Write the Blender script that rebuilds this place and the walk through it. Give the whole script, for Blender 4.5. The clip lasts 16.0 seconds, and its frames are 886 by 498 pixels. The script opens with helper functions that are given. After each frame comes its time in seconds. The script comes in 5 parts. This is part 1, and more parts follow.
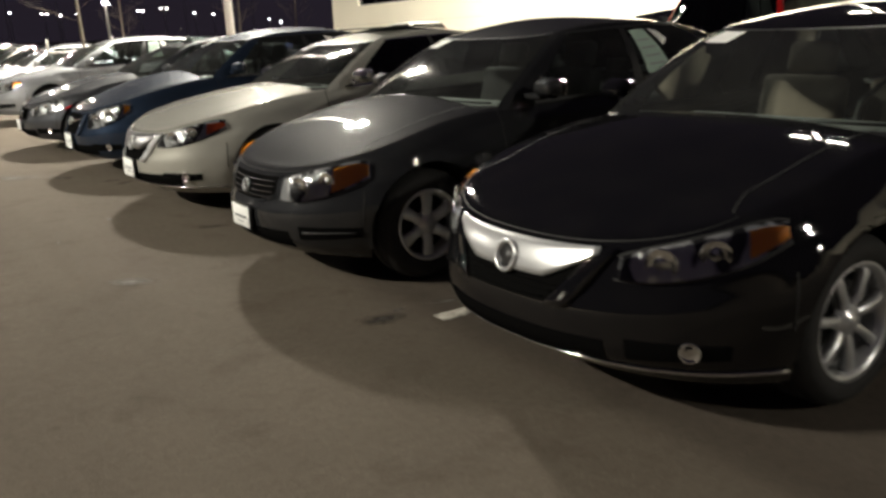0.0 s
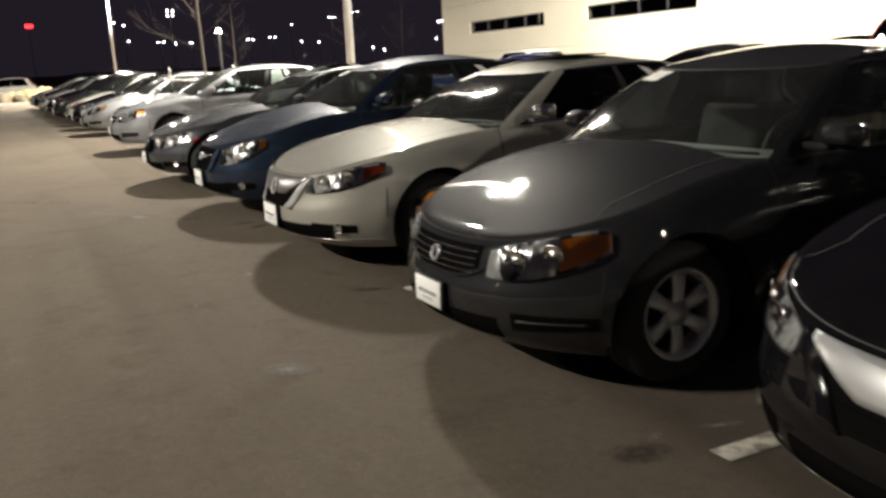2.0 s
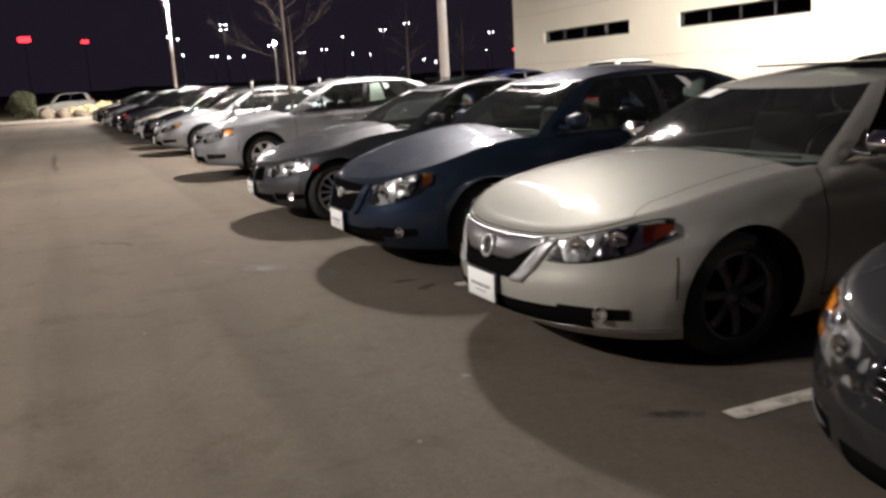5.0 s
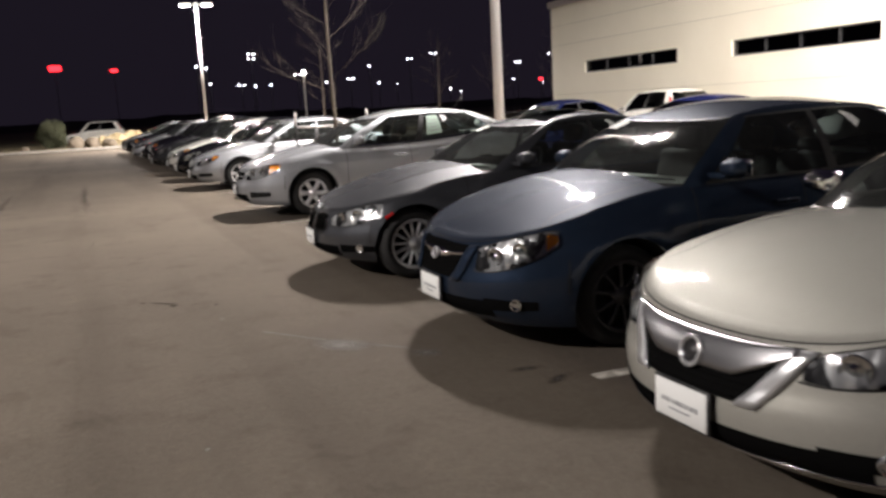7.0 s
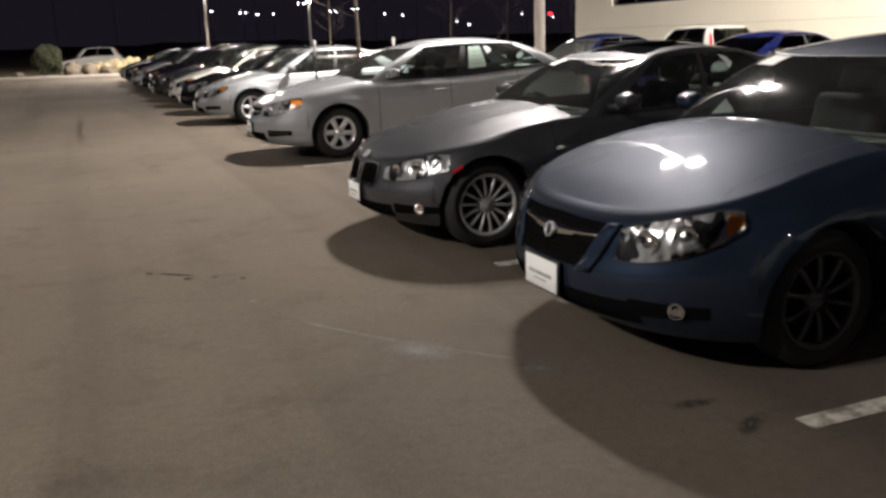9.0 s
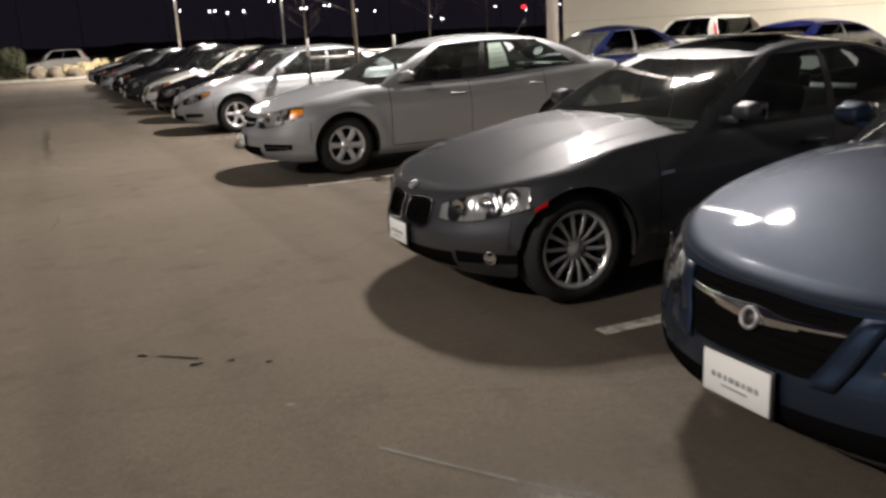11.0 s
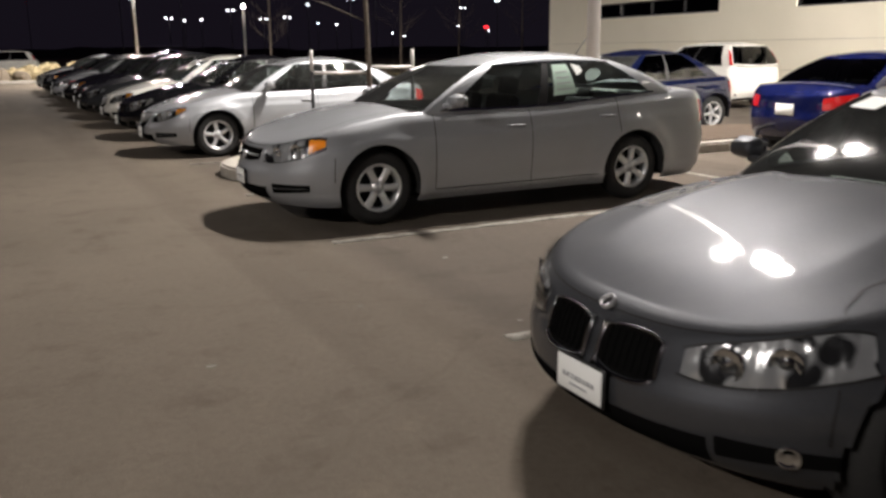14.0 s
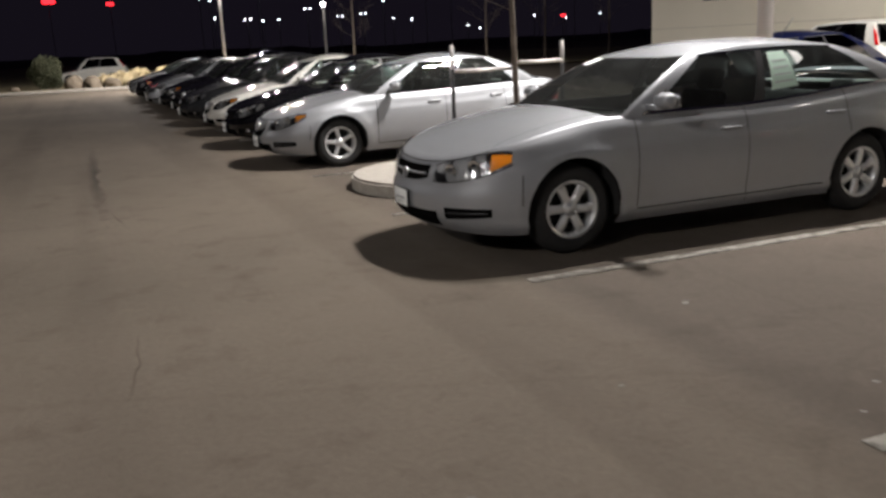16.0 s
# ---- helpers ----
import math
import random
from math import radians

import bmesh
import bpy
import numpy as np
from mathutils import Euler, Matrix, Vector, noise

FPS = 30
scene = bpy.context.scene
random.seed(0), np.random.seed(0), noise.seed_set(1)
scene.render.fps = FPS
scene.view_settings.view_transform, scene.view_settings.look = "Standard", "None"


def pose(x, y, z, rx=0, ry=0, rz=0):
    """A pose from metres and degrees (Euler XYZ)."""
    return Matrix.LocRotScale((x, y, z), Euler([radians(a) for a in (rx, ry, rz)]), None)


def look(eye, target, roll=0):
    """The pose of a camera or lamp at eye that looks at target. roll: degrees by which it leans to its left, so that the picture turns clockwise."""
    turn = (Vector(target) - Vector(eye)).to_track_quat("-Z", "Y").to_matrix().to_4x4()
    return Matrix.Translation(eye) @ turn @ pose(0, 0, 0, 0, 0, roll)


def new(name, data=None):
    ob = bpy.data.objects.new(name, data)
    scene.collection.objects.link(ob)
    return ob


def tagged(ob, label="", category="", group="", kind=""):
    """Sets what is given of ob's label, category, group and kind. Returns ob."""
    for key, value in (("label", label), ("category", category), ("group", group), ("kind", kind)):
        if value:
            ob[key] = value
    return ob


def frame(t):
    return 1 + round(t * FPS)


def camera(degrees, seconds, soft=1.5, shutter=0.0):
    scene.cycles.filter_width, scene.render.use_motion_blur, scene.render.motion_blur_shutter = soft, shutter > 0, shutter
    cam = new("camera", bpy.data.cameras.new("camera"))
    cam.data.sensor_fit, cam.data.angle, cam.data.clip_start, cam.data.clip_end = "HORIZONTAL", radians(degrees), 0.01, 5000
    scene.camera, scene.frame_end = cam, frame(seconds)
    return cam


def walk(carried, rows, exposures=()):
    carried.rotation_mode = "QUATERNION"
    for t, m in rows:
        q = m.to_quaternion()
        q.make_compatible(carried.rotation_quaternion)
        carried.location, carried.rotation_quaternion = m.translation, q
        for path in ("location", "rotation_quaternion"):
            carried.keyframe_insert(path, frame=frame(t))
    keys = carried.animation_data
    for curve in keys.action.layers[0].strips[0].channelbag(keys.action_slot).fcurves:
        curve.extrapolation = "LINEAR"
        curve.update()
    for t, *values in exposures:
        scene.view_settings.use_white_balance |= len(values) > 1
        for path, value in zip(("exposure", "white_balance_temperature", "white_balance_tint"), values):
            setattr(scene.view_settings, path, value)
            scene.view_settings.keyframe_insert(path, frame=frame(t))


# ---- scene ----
cam = camera(54.4, 16.0, soft=2.8, shutter=0.5)
PATH = [
    (0, (0.199, 0.691, 1.33), (1.246, 2.322, 0.836), -2.9),
    (0.5, (0.272, 1.035, 1.349), (1.249, 2.718, 0.887), -3.0),
    (1, (0.272, 1.359, 1.349), (1.18, 3.072, 0.86), -2.3),
    (1.5, (0.252, 1.693, 1.346), (1.168, 3.404, 0.865), -2.5),
    (2, (0.24, 2.022, 1.365), (1.112, 3.772, 0.941), -2.8),
    (2.5, (0.205, 2.384, 1.363), (1.058, 4.144, 0.944), -2.3),
    (3, (0.137, 2.731, 1.393), (1.074, 4.454, 1.004), -2.3),
    (3.5, (0.11, 3.116, 1.402), (0.958, 4.886, 1.019), -3.2),
    (4, (0.064, 3.516, 1.397), (0.848, 5.313, 1.001), -3.3),
    (6.5, (-0.113, 5.251, 1.498), (0.672, 7.054, 1.135), -3.3),
    (7, (-0.082, 5.644, 1.504), (0.663, 7.471, 1.177), -3.1),
    (7.5, (-0.114, 6.028, 1.501), (0.571, 7.871, 1.133), -1.9),
    (8, (-0.078, 6.432, 1.478), (0.618, 8.263, 1.076), -3.0),
    (8.5, (-0.026, 6.822, 1.493), (0.667, 8.646, 1.054), -3.1),
    (9, (-0.033, 7.25, 1.463), (0.698, 9.052, 0.992), -1.8),
    (9.5, (-0.044, 7.653, 1.486), (0.727, 9.43, 0.989), -1.8),
    (10, (-0.023, 8.023, 1.525), (0.693, 9.825, 1.034), -3.1),
    (12.5, (0.022, 9.978, 1.484), (0.949, 11.684, 1.003), -2.2),
    (13, (0.051, 10.385, 1.488), (0.987, 12.084, 1.004), -2.1),
    (13.5, (0.047, 10.783, 1.488), (0.909, 12.531, 1.04), -1.2),
    (14, (0.059, 11.199, 1.513), (0.948, 12.933, 1.064), -0.5),
    (14.5, (0.085, 11.622, 1.517), (0.915, 13.39, 1.087), -1.5),
    (15, (0.047, 12.002, 1.536), (0.793, 13.809, 1.113), -0.9),
    (15.5, (-0.05, 12.434, 1.524), (0.711, 14.225, 1.058), -1.8),
    (16, (-0.199, 12.802, 1.548), (0.532, 14.606, 1.086), -2.7),
]
walk(cam, [(t, look(eye, target, roll)) for t, eye, target, roll in PATH],
     exposures=[(0, 1.3, 6700, 3), (1.2, 1.2, 6800, 4), (2.5, 1.08, 6650, 7), (4, 0.96, 6450, 12), (7, 0.68, 6300, 13), (10, 0.44, 6450, 11), (12.5, 0.26, 6450, 11), (16, -0.04, 6150, 11)])

# ---- sky and lamps ----
world = bpy.data.worlds.new("night_sky")
scene.world = world
world.use_nodes = True
wn = world.node_tree.nodes
wn["Background"].inputs[0].default_value = (0.26, 0.20, 0.32, 1)
wn["Background"].inputs[1].default_value = 0.025

POLE_A = (7.75, 21.45)
POLE_B = (6.8, 58.0)
POLE_C = (8.6, -15.0)
POLE_D = (-12.0, 10.0)
POLE_E = (-13.0, 38.0)
# unseen pole, added only to brighten the building wall
ADDED_POLE = (15.2, 10.5)
LAMP_H = 8.9
LAMP_COLOUR = (1.0, 0.915, 0.835)


def lamp(name, x, y, z, watts, size=0.45, colour=LAMP_COLOUR, spread=170, aim=None):
    data = bpy.data.lights.new(name, "AREA")
    data.shape, data.size, data.size_y = "RECTANGLE", size, size * 0.8
    data.energy, data.color, data.spread = watts, colour, radians(spread)
    ob = new(name, data)
    ob.matrix_world = look((x, y, z), aim or (x, y, 0))
    return ob


for (px, py), watts in ((POLE_A, 1270), (POLE_B, 2300), (POLE_C, 480), (POLE_D, 1300), (POLE_E, 680)):
    for side in (-1, 1):
        if (px, py) == POLE_B:
            lamp("lot_light", px + side * 0.62, py, 8.0 - 0.16, watts)
        else:
            lamp("lot_light", px, py + side * 0.62, LAMP_H - 0.16, watts)

# added lamps out of view that lift the wall's brightness
for side, aim, watts in ((-1, (19.2, 17.0, 2.0), 620), (1, (19.8, 33.0, 2.8), 2600)):
    lamp("added_wall_light", ADDED_POLE[0], ADDED_POLE[1] + side * 0.62, LAMP_H - 0.1, watts, aim=aim, spread=110)

# ---- materials ----


def material(name, colour=(0.5, 0.5, 0.5), rough=0.5, metal=0.0, coat=0.0, spec=0.5):
    m = bpy.data.materials.new(name)
    m.use_nodes = True
    b = m.node_tree.nodes["Principled BSDF"]
    b.inputs["Base Color"].default_value = (*colour, 1)
    b.inputs["Roughness"].default_value = rough
    b.inputs["Metallic"].default_value = metal
    b.inputs["Coat Weight"].default_value = coat
    b.inputs["Coat Roughness"].default_value = 0.04
    b.inputs["Specular IOR Level"].default_value = spec
    return m


def nodes_of(m):
    t = m.node_tree
    return t, t.nodes, t.links, t.nodes["Principled BSDF"]


def noise_node(t, scale, detail=4.0, rough=0.55, stretch=None, vector="Object"):
    n = t.nodes.new("ShaderNodeTexNoise")
    n.inputs["Scale"].default_value, n.inputs["Detail"].default_value, n.inputs["Roughness"].default_value = scale, detail, rough
    c = t.nodes.new("ShaderNodeTexCoord")
    if stretch:
        mp = t.nodes.new("ShaderNodeMapping")
        mp.inputs["Scale"].default_value = stretch
        t.links.new(c.outputs[vector], mp.inputs[0])
        t.links.new(mp.outputs[0], n.inputs["Vector"])
    else:
        t.links.new(c.outputs[vector], n.inputs["Vector"])
    return n


def ramp(t, src, stops):
    r = t.nodes.new("ShaderNodeValToRGB")
    e = r.color_ramp.elements
    while len(e) < len(stops):
        e.new(0.5)
    for k, (pos, col) in zip(e, stops):
        k.position = pos
        k.color = (*col, 1) if len(col) == 3 else col
    t.links.new(src, r.inputs[0])
    return r


def mix(t, a, b, fac, mode="MIX"):
    m = t.nodes.new("ShaderNodeMix")
    m.data_type, m.blend_type = "RGBA", mode
    for sock, v in ((m.inputs[0], fac), (m.inputs[6], a), (m.inputs[7], b)):
        if isinstance(v, (int, float)):
            sock.default_value = v
        elif isinstance(v, tuple):
            sock.default_value = (*v, 1)
        else:
            t.links.new(v, sock)
    return m.outputs[2]


def bump(t, height, strength, dist=0.01):
    b = t.nodes.new("ShaderNodeBump")
    b.inputs["Strength"].default_value, b.inputs["Distance"].default_value = strength, dist
    t.links.new(height, b.inputs["Height"])
    t.links.new(b.outputs[0], t.nodes["Principled BSDF"].inputs["Normal"])


def paint(name, colour, metal=0.35, rough=0.34, dust=0.10, coat=1.0):
    m = material(name, colour, 0.50, metal, coat, 0.0)
    t, n, l, b = nodes_of(m)
    d = noise_node(t, 5.0, 6, 0.6)
    flake = noise_node(t, 420.0, 1)
    r = ramp(t, d.outputs[0], [(0.42, (0, 0, 0)), (0.75, (1, 1, 1))])
    dirt = mix(t, colour, (0.22, 0.20, 0.17), 0.0)
    fac = t.nodes.new("ShaderNodeMath")
    fac.operation, fac.inputs[1].default_value = "MULTIPLY", dust
    l.new(r.outputs[0], fac.inputs[0])
    l.new(fac.outputs[0], dirt.node.inputs[0])
    fl = ramp(t, flake.outputs[0], [(0.3, (0.82, 0.82, 0.82)), (0.7, (1.15, 1.15, 1.15))])
    l.new(mix(t, dirt, fl.outputs[0], 1.0, "MULTIPLY"), b.inputs["Base Color"])
    cr = ramp(t, d.outputs[0], [(0.35, (0.028, 0.028, 0.028)), (0.8, (0.06, 0.06, 0.06))])
    l.new(cr.outputs[0], b.inputs["Coat Roughness"])
    return m


def glass(name, tint, rough=0.0, dust=0.0):
    m = bpy.data.materials.new(name)
    m.use_nodes = True
    t = m.node_tree
    t.nodes.remove(t.nodes["Principled BSDF"])
    tr = t.nodes.new("ShaderNodeBsdfTransparent")
    tr.inputs[0].default_value = (*tint, 1)
    gl = t.nodes.new("ShaderNodeBsdfGlossy")
    gl.inputs["Roughness"].default_value = rough
    fr = t.nodes.new("ShaderNodeFresnel")
    fr.inputs[0].default_value = 1.5
    mx = t.nodes.new("ShaderNodeMixShader")
    t.links.new(fr.outputs[0], mx.inputs[0])
    t.links.new(tr.outputs[0], mx.inputs[1])
    t.links.new(gl.outputs[0], mx.inputs[2])
    # dust layer whose pale colour also imitates milky glare on the glass
    haze_film = t.nodes.new("ShaderNodeBsdfDiffuse")
    haze_film.inputs[0].default_value = (0.62, 0.64, 0.60, 1)
    streak = ramp(t, noise_node(t, 3.5, 5, 0.65).outputs[0], [(0.3, (dust * 0.5,) * 3), (0.75, (dust * 1.6,) * 3)])
    over = t.nodes.new("ShaderNodeMixShader")
    t.links.new(streak.outputs[0], over.inputs[0])
    t.links.new(mx.outputs[0], over.inputs[1])
    t.links.new(haze_film.outputs[0], over.inputs[2])
    t.links.new(over.outputs[0], t.nodes["Material Output"].inputs[0])
    return m


def emitter(name, colour, strength):
    m = material(name, colour, 0.4)
    b = m.node_tree.nodes["Principled BSDF"]
    b.inputs["Emission Color"].default_value = (*colour, 1)
    b.inputs["Emission Strength"].default_value = strength
    return m


def asphalt_material():
    m = material("asphalt", (0.1, 0.09, 0.08), 0.92, spec=0.15)
    t, n, l, b = nodes_of(m)
    big = noise_node(t, 0.22, 5, 0.6)
    mid = noise_node(t, 2.3, 6, 0.65)
    fine = noise_node(t, 140.0, 3, 0.7)
    lane = noise_node(t, 0.9, 3, 0.5, (1.0, 0.05, 1.0))
    c = ramp(t, big.outputs[0], [(0.3, (0.112, 0.094, 0.0735)), (0.7, (0.158, 0.132, 0.1045))])
    s = ramp(t, mid.outputs[0], [(0.26, (0.72, 0.70, 0.69)), (0.46, (1, 1, 1)), (0.6, (1, 1, 1)), (0.78, (1.2, 1.18, 1.14))])
    g = ramp(t, fine.outputs[0], [(0.3, (0.62, 0.62, 0.62)), (0.55, (1, 1, 1)), (0.75, (1.5, 1.5, 1.46))])
    grit = noise_node(t, 24.0, 5, 0.7)
    gr_ = ramp(t, grit.outputs[0], [(0.32, (0.78, 0.775, 0.77)), (0.5, (1, 1, 1)), (0.72, (1.22, 1.21, 1.18))])
    w = ramp(t, lane.outputs[0], [(0.34, (0.62, 0.60, 0.59)), (0.48, (1, 1, 1)), (0.62, (1, 1, 1)), (0.75, (1.1, 1.1, 1.08))])
    x = mix(t, c.outputs[0], s.outputs[0], 1.0, "MULTIPLY")
    x = mix(t, x, g.outputs[0], 0.7, "MULTIPLY")
    x = mix(t, x, gr_.outputs[0], 0.5, "MULTIPLY")
    x = mix(t, x, w.outputs[0], 0.6, "MULTIPLY")
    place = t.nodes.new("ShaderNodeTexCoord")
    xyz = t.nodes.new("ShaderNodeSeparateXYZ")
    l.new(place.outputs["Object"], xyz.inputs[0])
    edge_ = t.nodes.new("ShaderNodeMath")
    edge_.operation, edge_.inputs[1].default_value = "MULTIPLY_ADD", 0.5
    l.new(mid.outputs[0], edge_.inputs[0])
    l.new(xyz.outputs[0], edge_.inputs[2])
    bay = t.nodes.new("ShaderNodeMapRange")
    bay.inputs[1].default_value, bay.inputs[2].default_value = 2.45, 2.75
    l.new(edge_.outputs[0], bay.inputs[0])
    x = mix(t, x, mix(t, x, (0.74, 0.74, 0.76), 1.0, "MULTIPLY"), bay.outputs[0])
    v = t.nodes.new("ShaderNodeTexVoronoi")
    v.feature = "DISTANCE_TO_EDGE"
    v.inputs["Scale"].default_value = 0.28
    tc = t.nodes.new("ShaderNodeTexCoord")
    wob = noise_node(t, 1.6, 5, 0.6)
    va = t.nodes.new("ShaderNodeMix")
    va.data_type = "VECTOR"
    va.inputs[0].default_value = 0.16
    l.new(tc.outputs["Object"], va.inputs[4])
    l.new(wob.outputs["Color"], va.inputs[5])
    l.new(va.outputs[1], v.inputs["Vector"])
    cr = ramp(t, v.outputs["Distance"], [(0.0, (0.55, 0.53, 0.5)), (0.006, (1, 1, 1))])
    x = mix(t, x, cr.outputs[0], 0.16, "MULTIPLY")
    l.new(x, b.inputs["Base Color"])
    bump(t, fine.outputs[0], 0.5, 0.004)
    return m


def speckled(name, c0, c1, scale, rough=0.85, strength=0.4, dist=0.01):
    m = material(name, c0, rough)
    t, n, l, b = nodes_of(m)
    a = noise_node(t, scale, 6, 0.65)
    f = noise_node(t, scale * 9, 3, 0.6)
    r = ramp(t, a.outputs[0], [(0.3, c0), (0.7, c1)])
    g = ramp(t, f.outputs[0], [(0.3, (0.75, 0.75, 0.75)), (0.7, (1.15, 1.15, 1.15))])
    l.new(mix(t, r.outputs[0], g.outputs[0], 0.8, "MULTIPLY"), b.inputs["Base Color"])
    bump(t, f.outputs[0], strength, dist)
    return m


def line_paint_material():
    m = material("worn_line_paint", (0.5, 0.5, 0.45), 0.7)
    t, n, l, b = nodes_of(m)
    a = noise_node(t, 9.0, 6, 0.7)
    r = ramp(t, a.outputs[0], [(0.38, (0.11, 0.10, 0.085)), (0.54, (0.34, 0.32, 0.275)), (0.75, (0.44, 0.42, 0.37))])
    l.new(r.outputs[0], b.inputs["Base Color"])
    return m


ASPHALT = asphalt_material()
LINE = line_paint_material()
CONCRETE = speckled("concrete_kerb", (0.30, 0.28, 0.24), (0.42, 0.39, 0.34), 6.0)
SOIL = speckled("island_mulch", (0.07, 0.05, 0.035), (0.14, 0.10, 0.07), 14.0, 0.95, 0.8, 0.03)
DRYGRASS = speckled("dry_grass", (0.10, 0.085, 0.045), (0.22, 0.18, 0.10), 3.0, 0.95, 0.8, 0.05)
WALL = material("cream_panel_wall", (0.8, 0.75, 0.61), 0.75)
_t, _n, _l, _b = nodes_of(WALL)
_a, _c = noise_node(_t, 0.35, 5, 0.6), noise_node(_t, 60.0, 2, 0.5)
_l.new(ramp(_t, _a.outputs[0], [(0.3, (0.76, 0.71, 0.575)), (0.7, (0.83, 0.78, 0.64))]).outputs[0], _b.inputs["Base Color"])
bump(_t, _c.outputs[0], 0.15, 0.003)
WALLJOINT = material("wall_joint", (0.45, 0.41, 0.33), 0.9)
BARK = speckled("bark", (0.08, 0.062, 0.048), (0.15, 0.12, 0.095), 20.0)
POLEPAINT = material("white_pole_paint", (0.62, 0.60, 0.58), 0.45)
ROCK = speckled("tan_rock", (0.09, 0.07, 0.05), (0.21, 0.17, 0.12), 2.5)
LEAF = speckled("bush_leaf", (0.035, 0.042, 0.02), (0.08, 0.08, 0.04), 8.0)
CHROME = material("chrome", (0.75, 0.75, 0.76), 0.08, 1.0)
ALLOY = material("alloy_wheel", (0.62, 0.63, 0.64), 0.28, 0.65)
DARKALLOY = material("dark_alloy", (0.085, 0.085, 0.092), 0.35, 0.7)
RUBBER = speckled("tyre_rubber", (0.008, 0.008, 0.008), (0.014, 0.0135, 0.013), 30.0, 0.8, 0.2)
BLACKPLASTIC = material("black_plastic", (0.015, 0.015, 0.016), 0.45)
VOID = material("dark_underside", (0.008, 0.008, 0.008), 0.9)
SEAM = material("panel_gap", (0.006, 0.006, 0.006), 0.7)
HEADREFLECT = material("headlamp_reflector", (0.7, 0.71, 0.72), 0.12, 1.0)
HEADHOUSE = material("headlamp_housing", (0.5, 0.505, 0.51), 0.18, 0.7)
GRILLEDARK = material("grille_black", (0.005, 0.005, 0.005), 0.7, 0.0, 0.0, 0.0)
GRILLEBAR = material("grille_bar_metal", (0.16, 0.16, 0.17), 0.2, 1.0)
for gm, gs_ in ((HEADREFLECT, 34.0), (HEADHOUSE, 20.0)):
    gt = gm.node_tree
    gv_ = noise_node(gt, gs_, 0.5, 0.5, (1.0, 1.0, 0.3))
    bump(gt, gv_.outputs[0], 0.7, 0.025)
    if gm is HEADHOUSE:
        bezel = ramp(gt, noise_node(gt, 11.0, 1.0, 0.5, (1.0, 1.0, 0.7)).outputs[0], [(0.44, (0.05, 0.05, 0.052)), (0.5, (0.66, 0.665, 0.67))])
        gt.links.new(bezel.outputs[0], gt.nodes["Principled BSDF"].inputs["Base Color"])
LENS = glass("clear_lens", (0.93, 0.94, 0.94))
AMBER = material("amber_lens", (1.0, 0.36, 0.02), 0.2, 0.0, 1.0)
REDLENS = material("red_lens", (0.45, 0.012, 0.012), 0.15, 0.0, 1.0)
GLASS = glass("tinted_glass", (0.50, 0.55, 0.54), 0.0, 0.02)
DARKGLASS = glass("dark_tinted_glass", (0.14, 0.15, 0.15))
CLEARGLASS = glass("windscreen_glass", (0.84, 0.89, 0.87), 0.06, 0.022)
PAPER = material("paper", (0.84, 0.85, 0.83), 0.8)
GREENPAPER = material("pale_green_paper", (0.50, 0.66, 0.56), 0.8)
INK = material("grey_ink", (0.36, 0.37, 0.38), 0.8)
ORANGE = material("orange_red_lens", (0.55, 0.085, 0.02), 0.2, 0.0, 1.0)
BEAK = material("satin_grille_metal", (0.36, 0.36, 0.37), 0.3, 0.95)
SEATDARK = speckled("dark_seat", (0.014, 0.014, 0.0135), (0.024, 0.0235, 0.0225), 18.0)
DASH = speckled("dashboard_vinyl", (0.30, 0.32, 0.30), (0.38, 0.40, 0.375), 40.0)
SEATTAN = speckled("tan_seat", (0.26, 0.22, 0.17), (0.32, 0.27, 0.21), 18.0)
LAMPGLOW = emitter("lamp_glow", (1.0, 0.93, 0.82), 40.0)
FARGLOW = emitter("far_lamp_glow", (0.95, 0.95, 1.0), 9.0)
REDGLOW = emitter("red_sign_glow", (1.0, 0.03, 0.04), 2.2)
WINDOWDARK = glass("window_glass", (0.30, 0.30, 0.30))

# ---- mesh helpers ----


def mesh_of(name, verts, faces, mat, smooth=True):
    me = bpy.data.meshes.new(name)
    me.from_pydata([tuple(v) for v in verts], [], faces)
    me.materials.append(mat)
    if smooth:
        me.polygons.foreach_set("use_smooth", [True] * len(me.polygons))
    me.update()
    return me


def hang(name, me, parent=None, label=""):
    ob = new(name, me)
    if parent:
        ob.parent = parent
    if label:
        tagged(ob, label)
    return ob


def part(name, bm, mat, parent=None, label="", smooth=True):
    me = bpy.data.meshes.new(name)
    bm.to_mesh(me)
    bm.free()
    me.materials.append(mat)
    if smooth:
        me.polygons.foreach_set("use_smooth", [True] * len(me.polygons))
    return hang(name, me, parent, label)


def box_bm(size, at=(0, 0, 0), bevel=0.0, seg=2, bm=None, m=None):
    b = bm or bmesh.new()
    r = bmesh.ops.create_cube(b, size=1.0, matrix=(m or Matrix.Identity(4)) @ Matrix.Translation(at) @ Matrix.Diagonal((*size, 1)))
    if bevel:
        es = list({e for v in r["verts"] for e in v.link_edges})
        bmesh.ops.bevel(b, geom=es, offset=bevel, segments=seg, affect="EDGES", profile=0.5)
    return b


def grid_faces(nr, nc, wrap=False):
    out = []
    for i in range(nr - 1):
        for j in range(nc if wrap else nc - 1):
            k = (j + 1) % nc
            out.append((i * nc + j, i * nc + k, (i + 1) * nc + k, (i + 1) * nc + j))
    return out


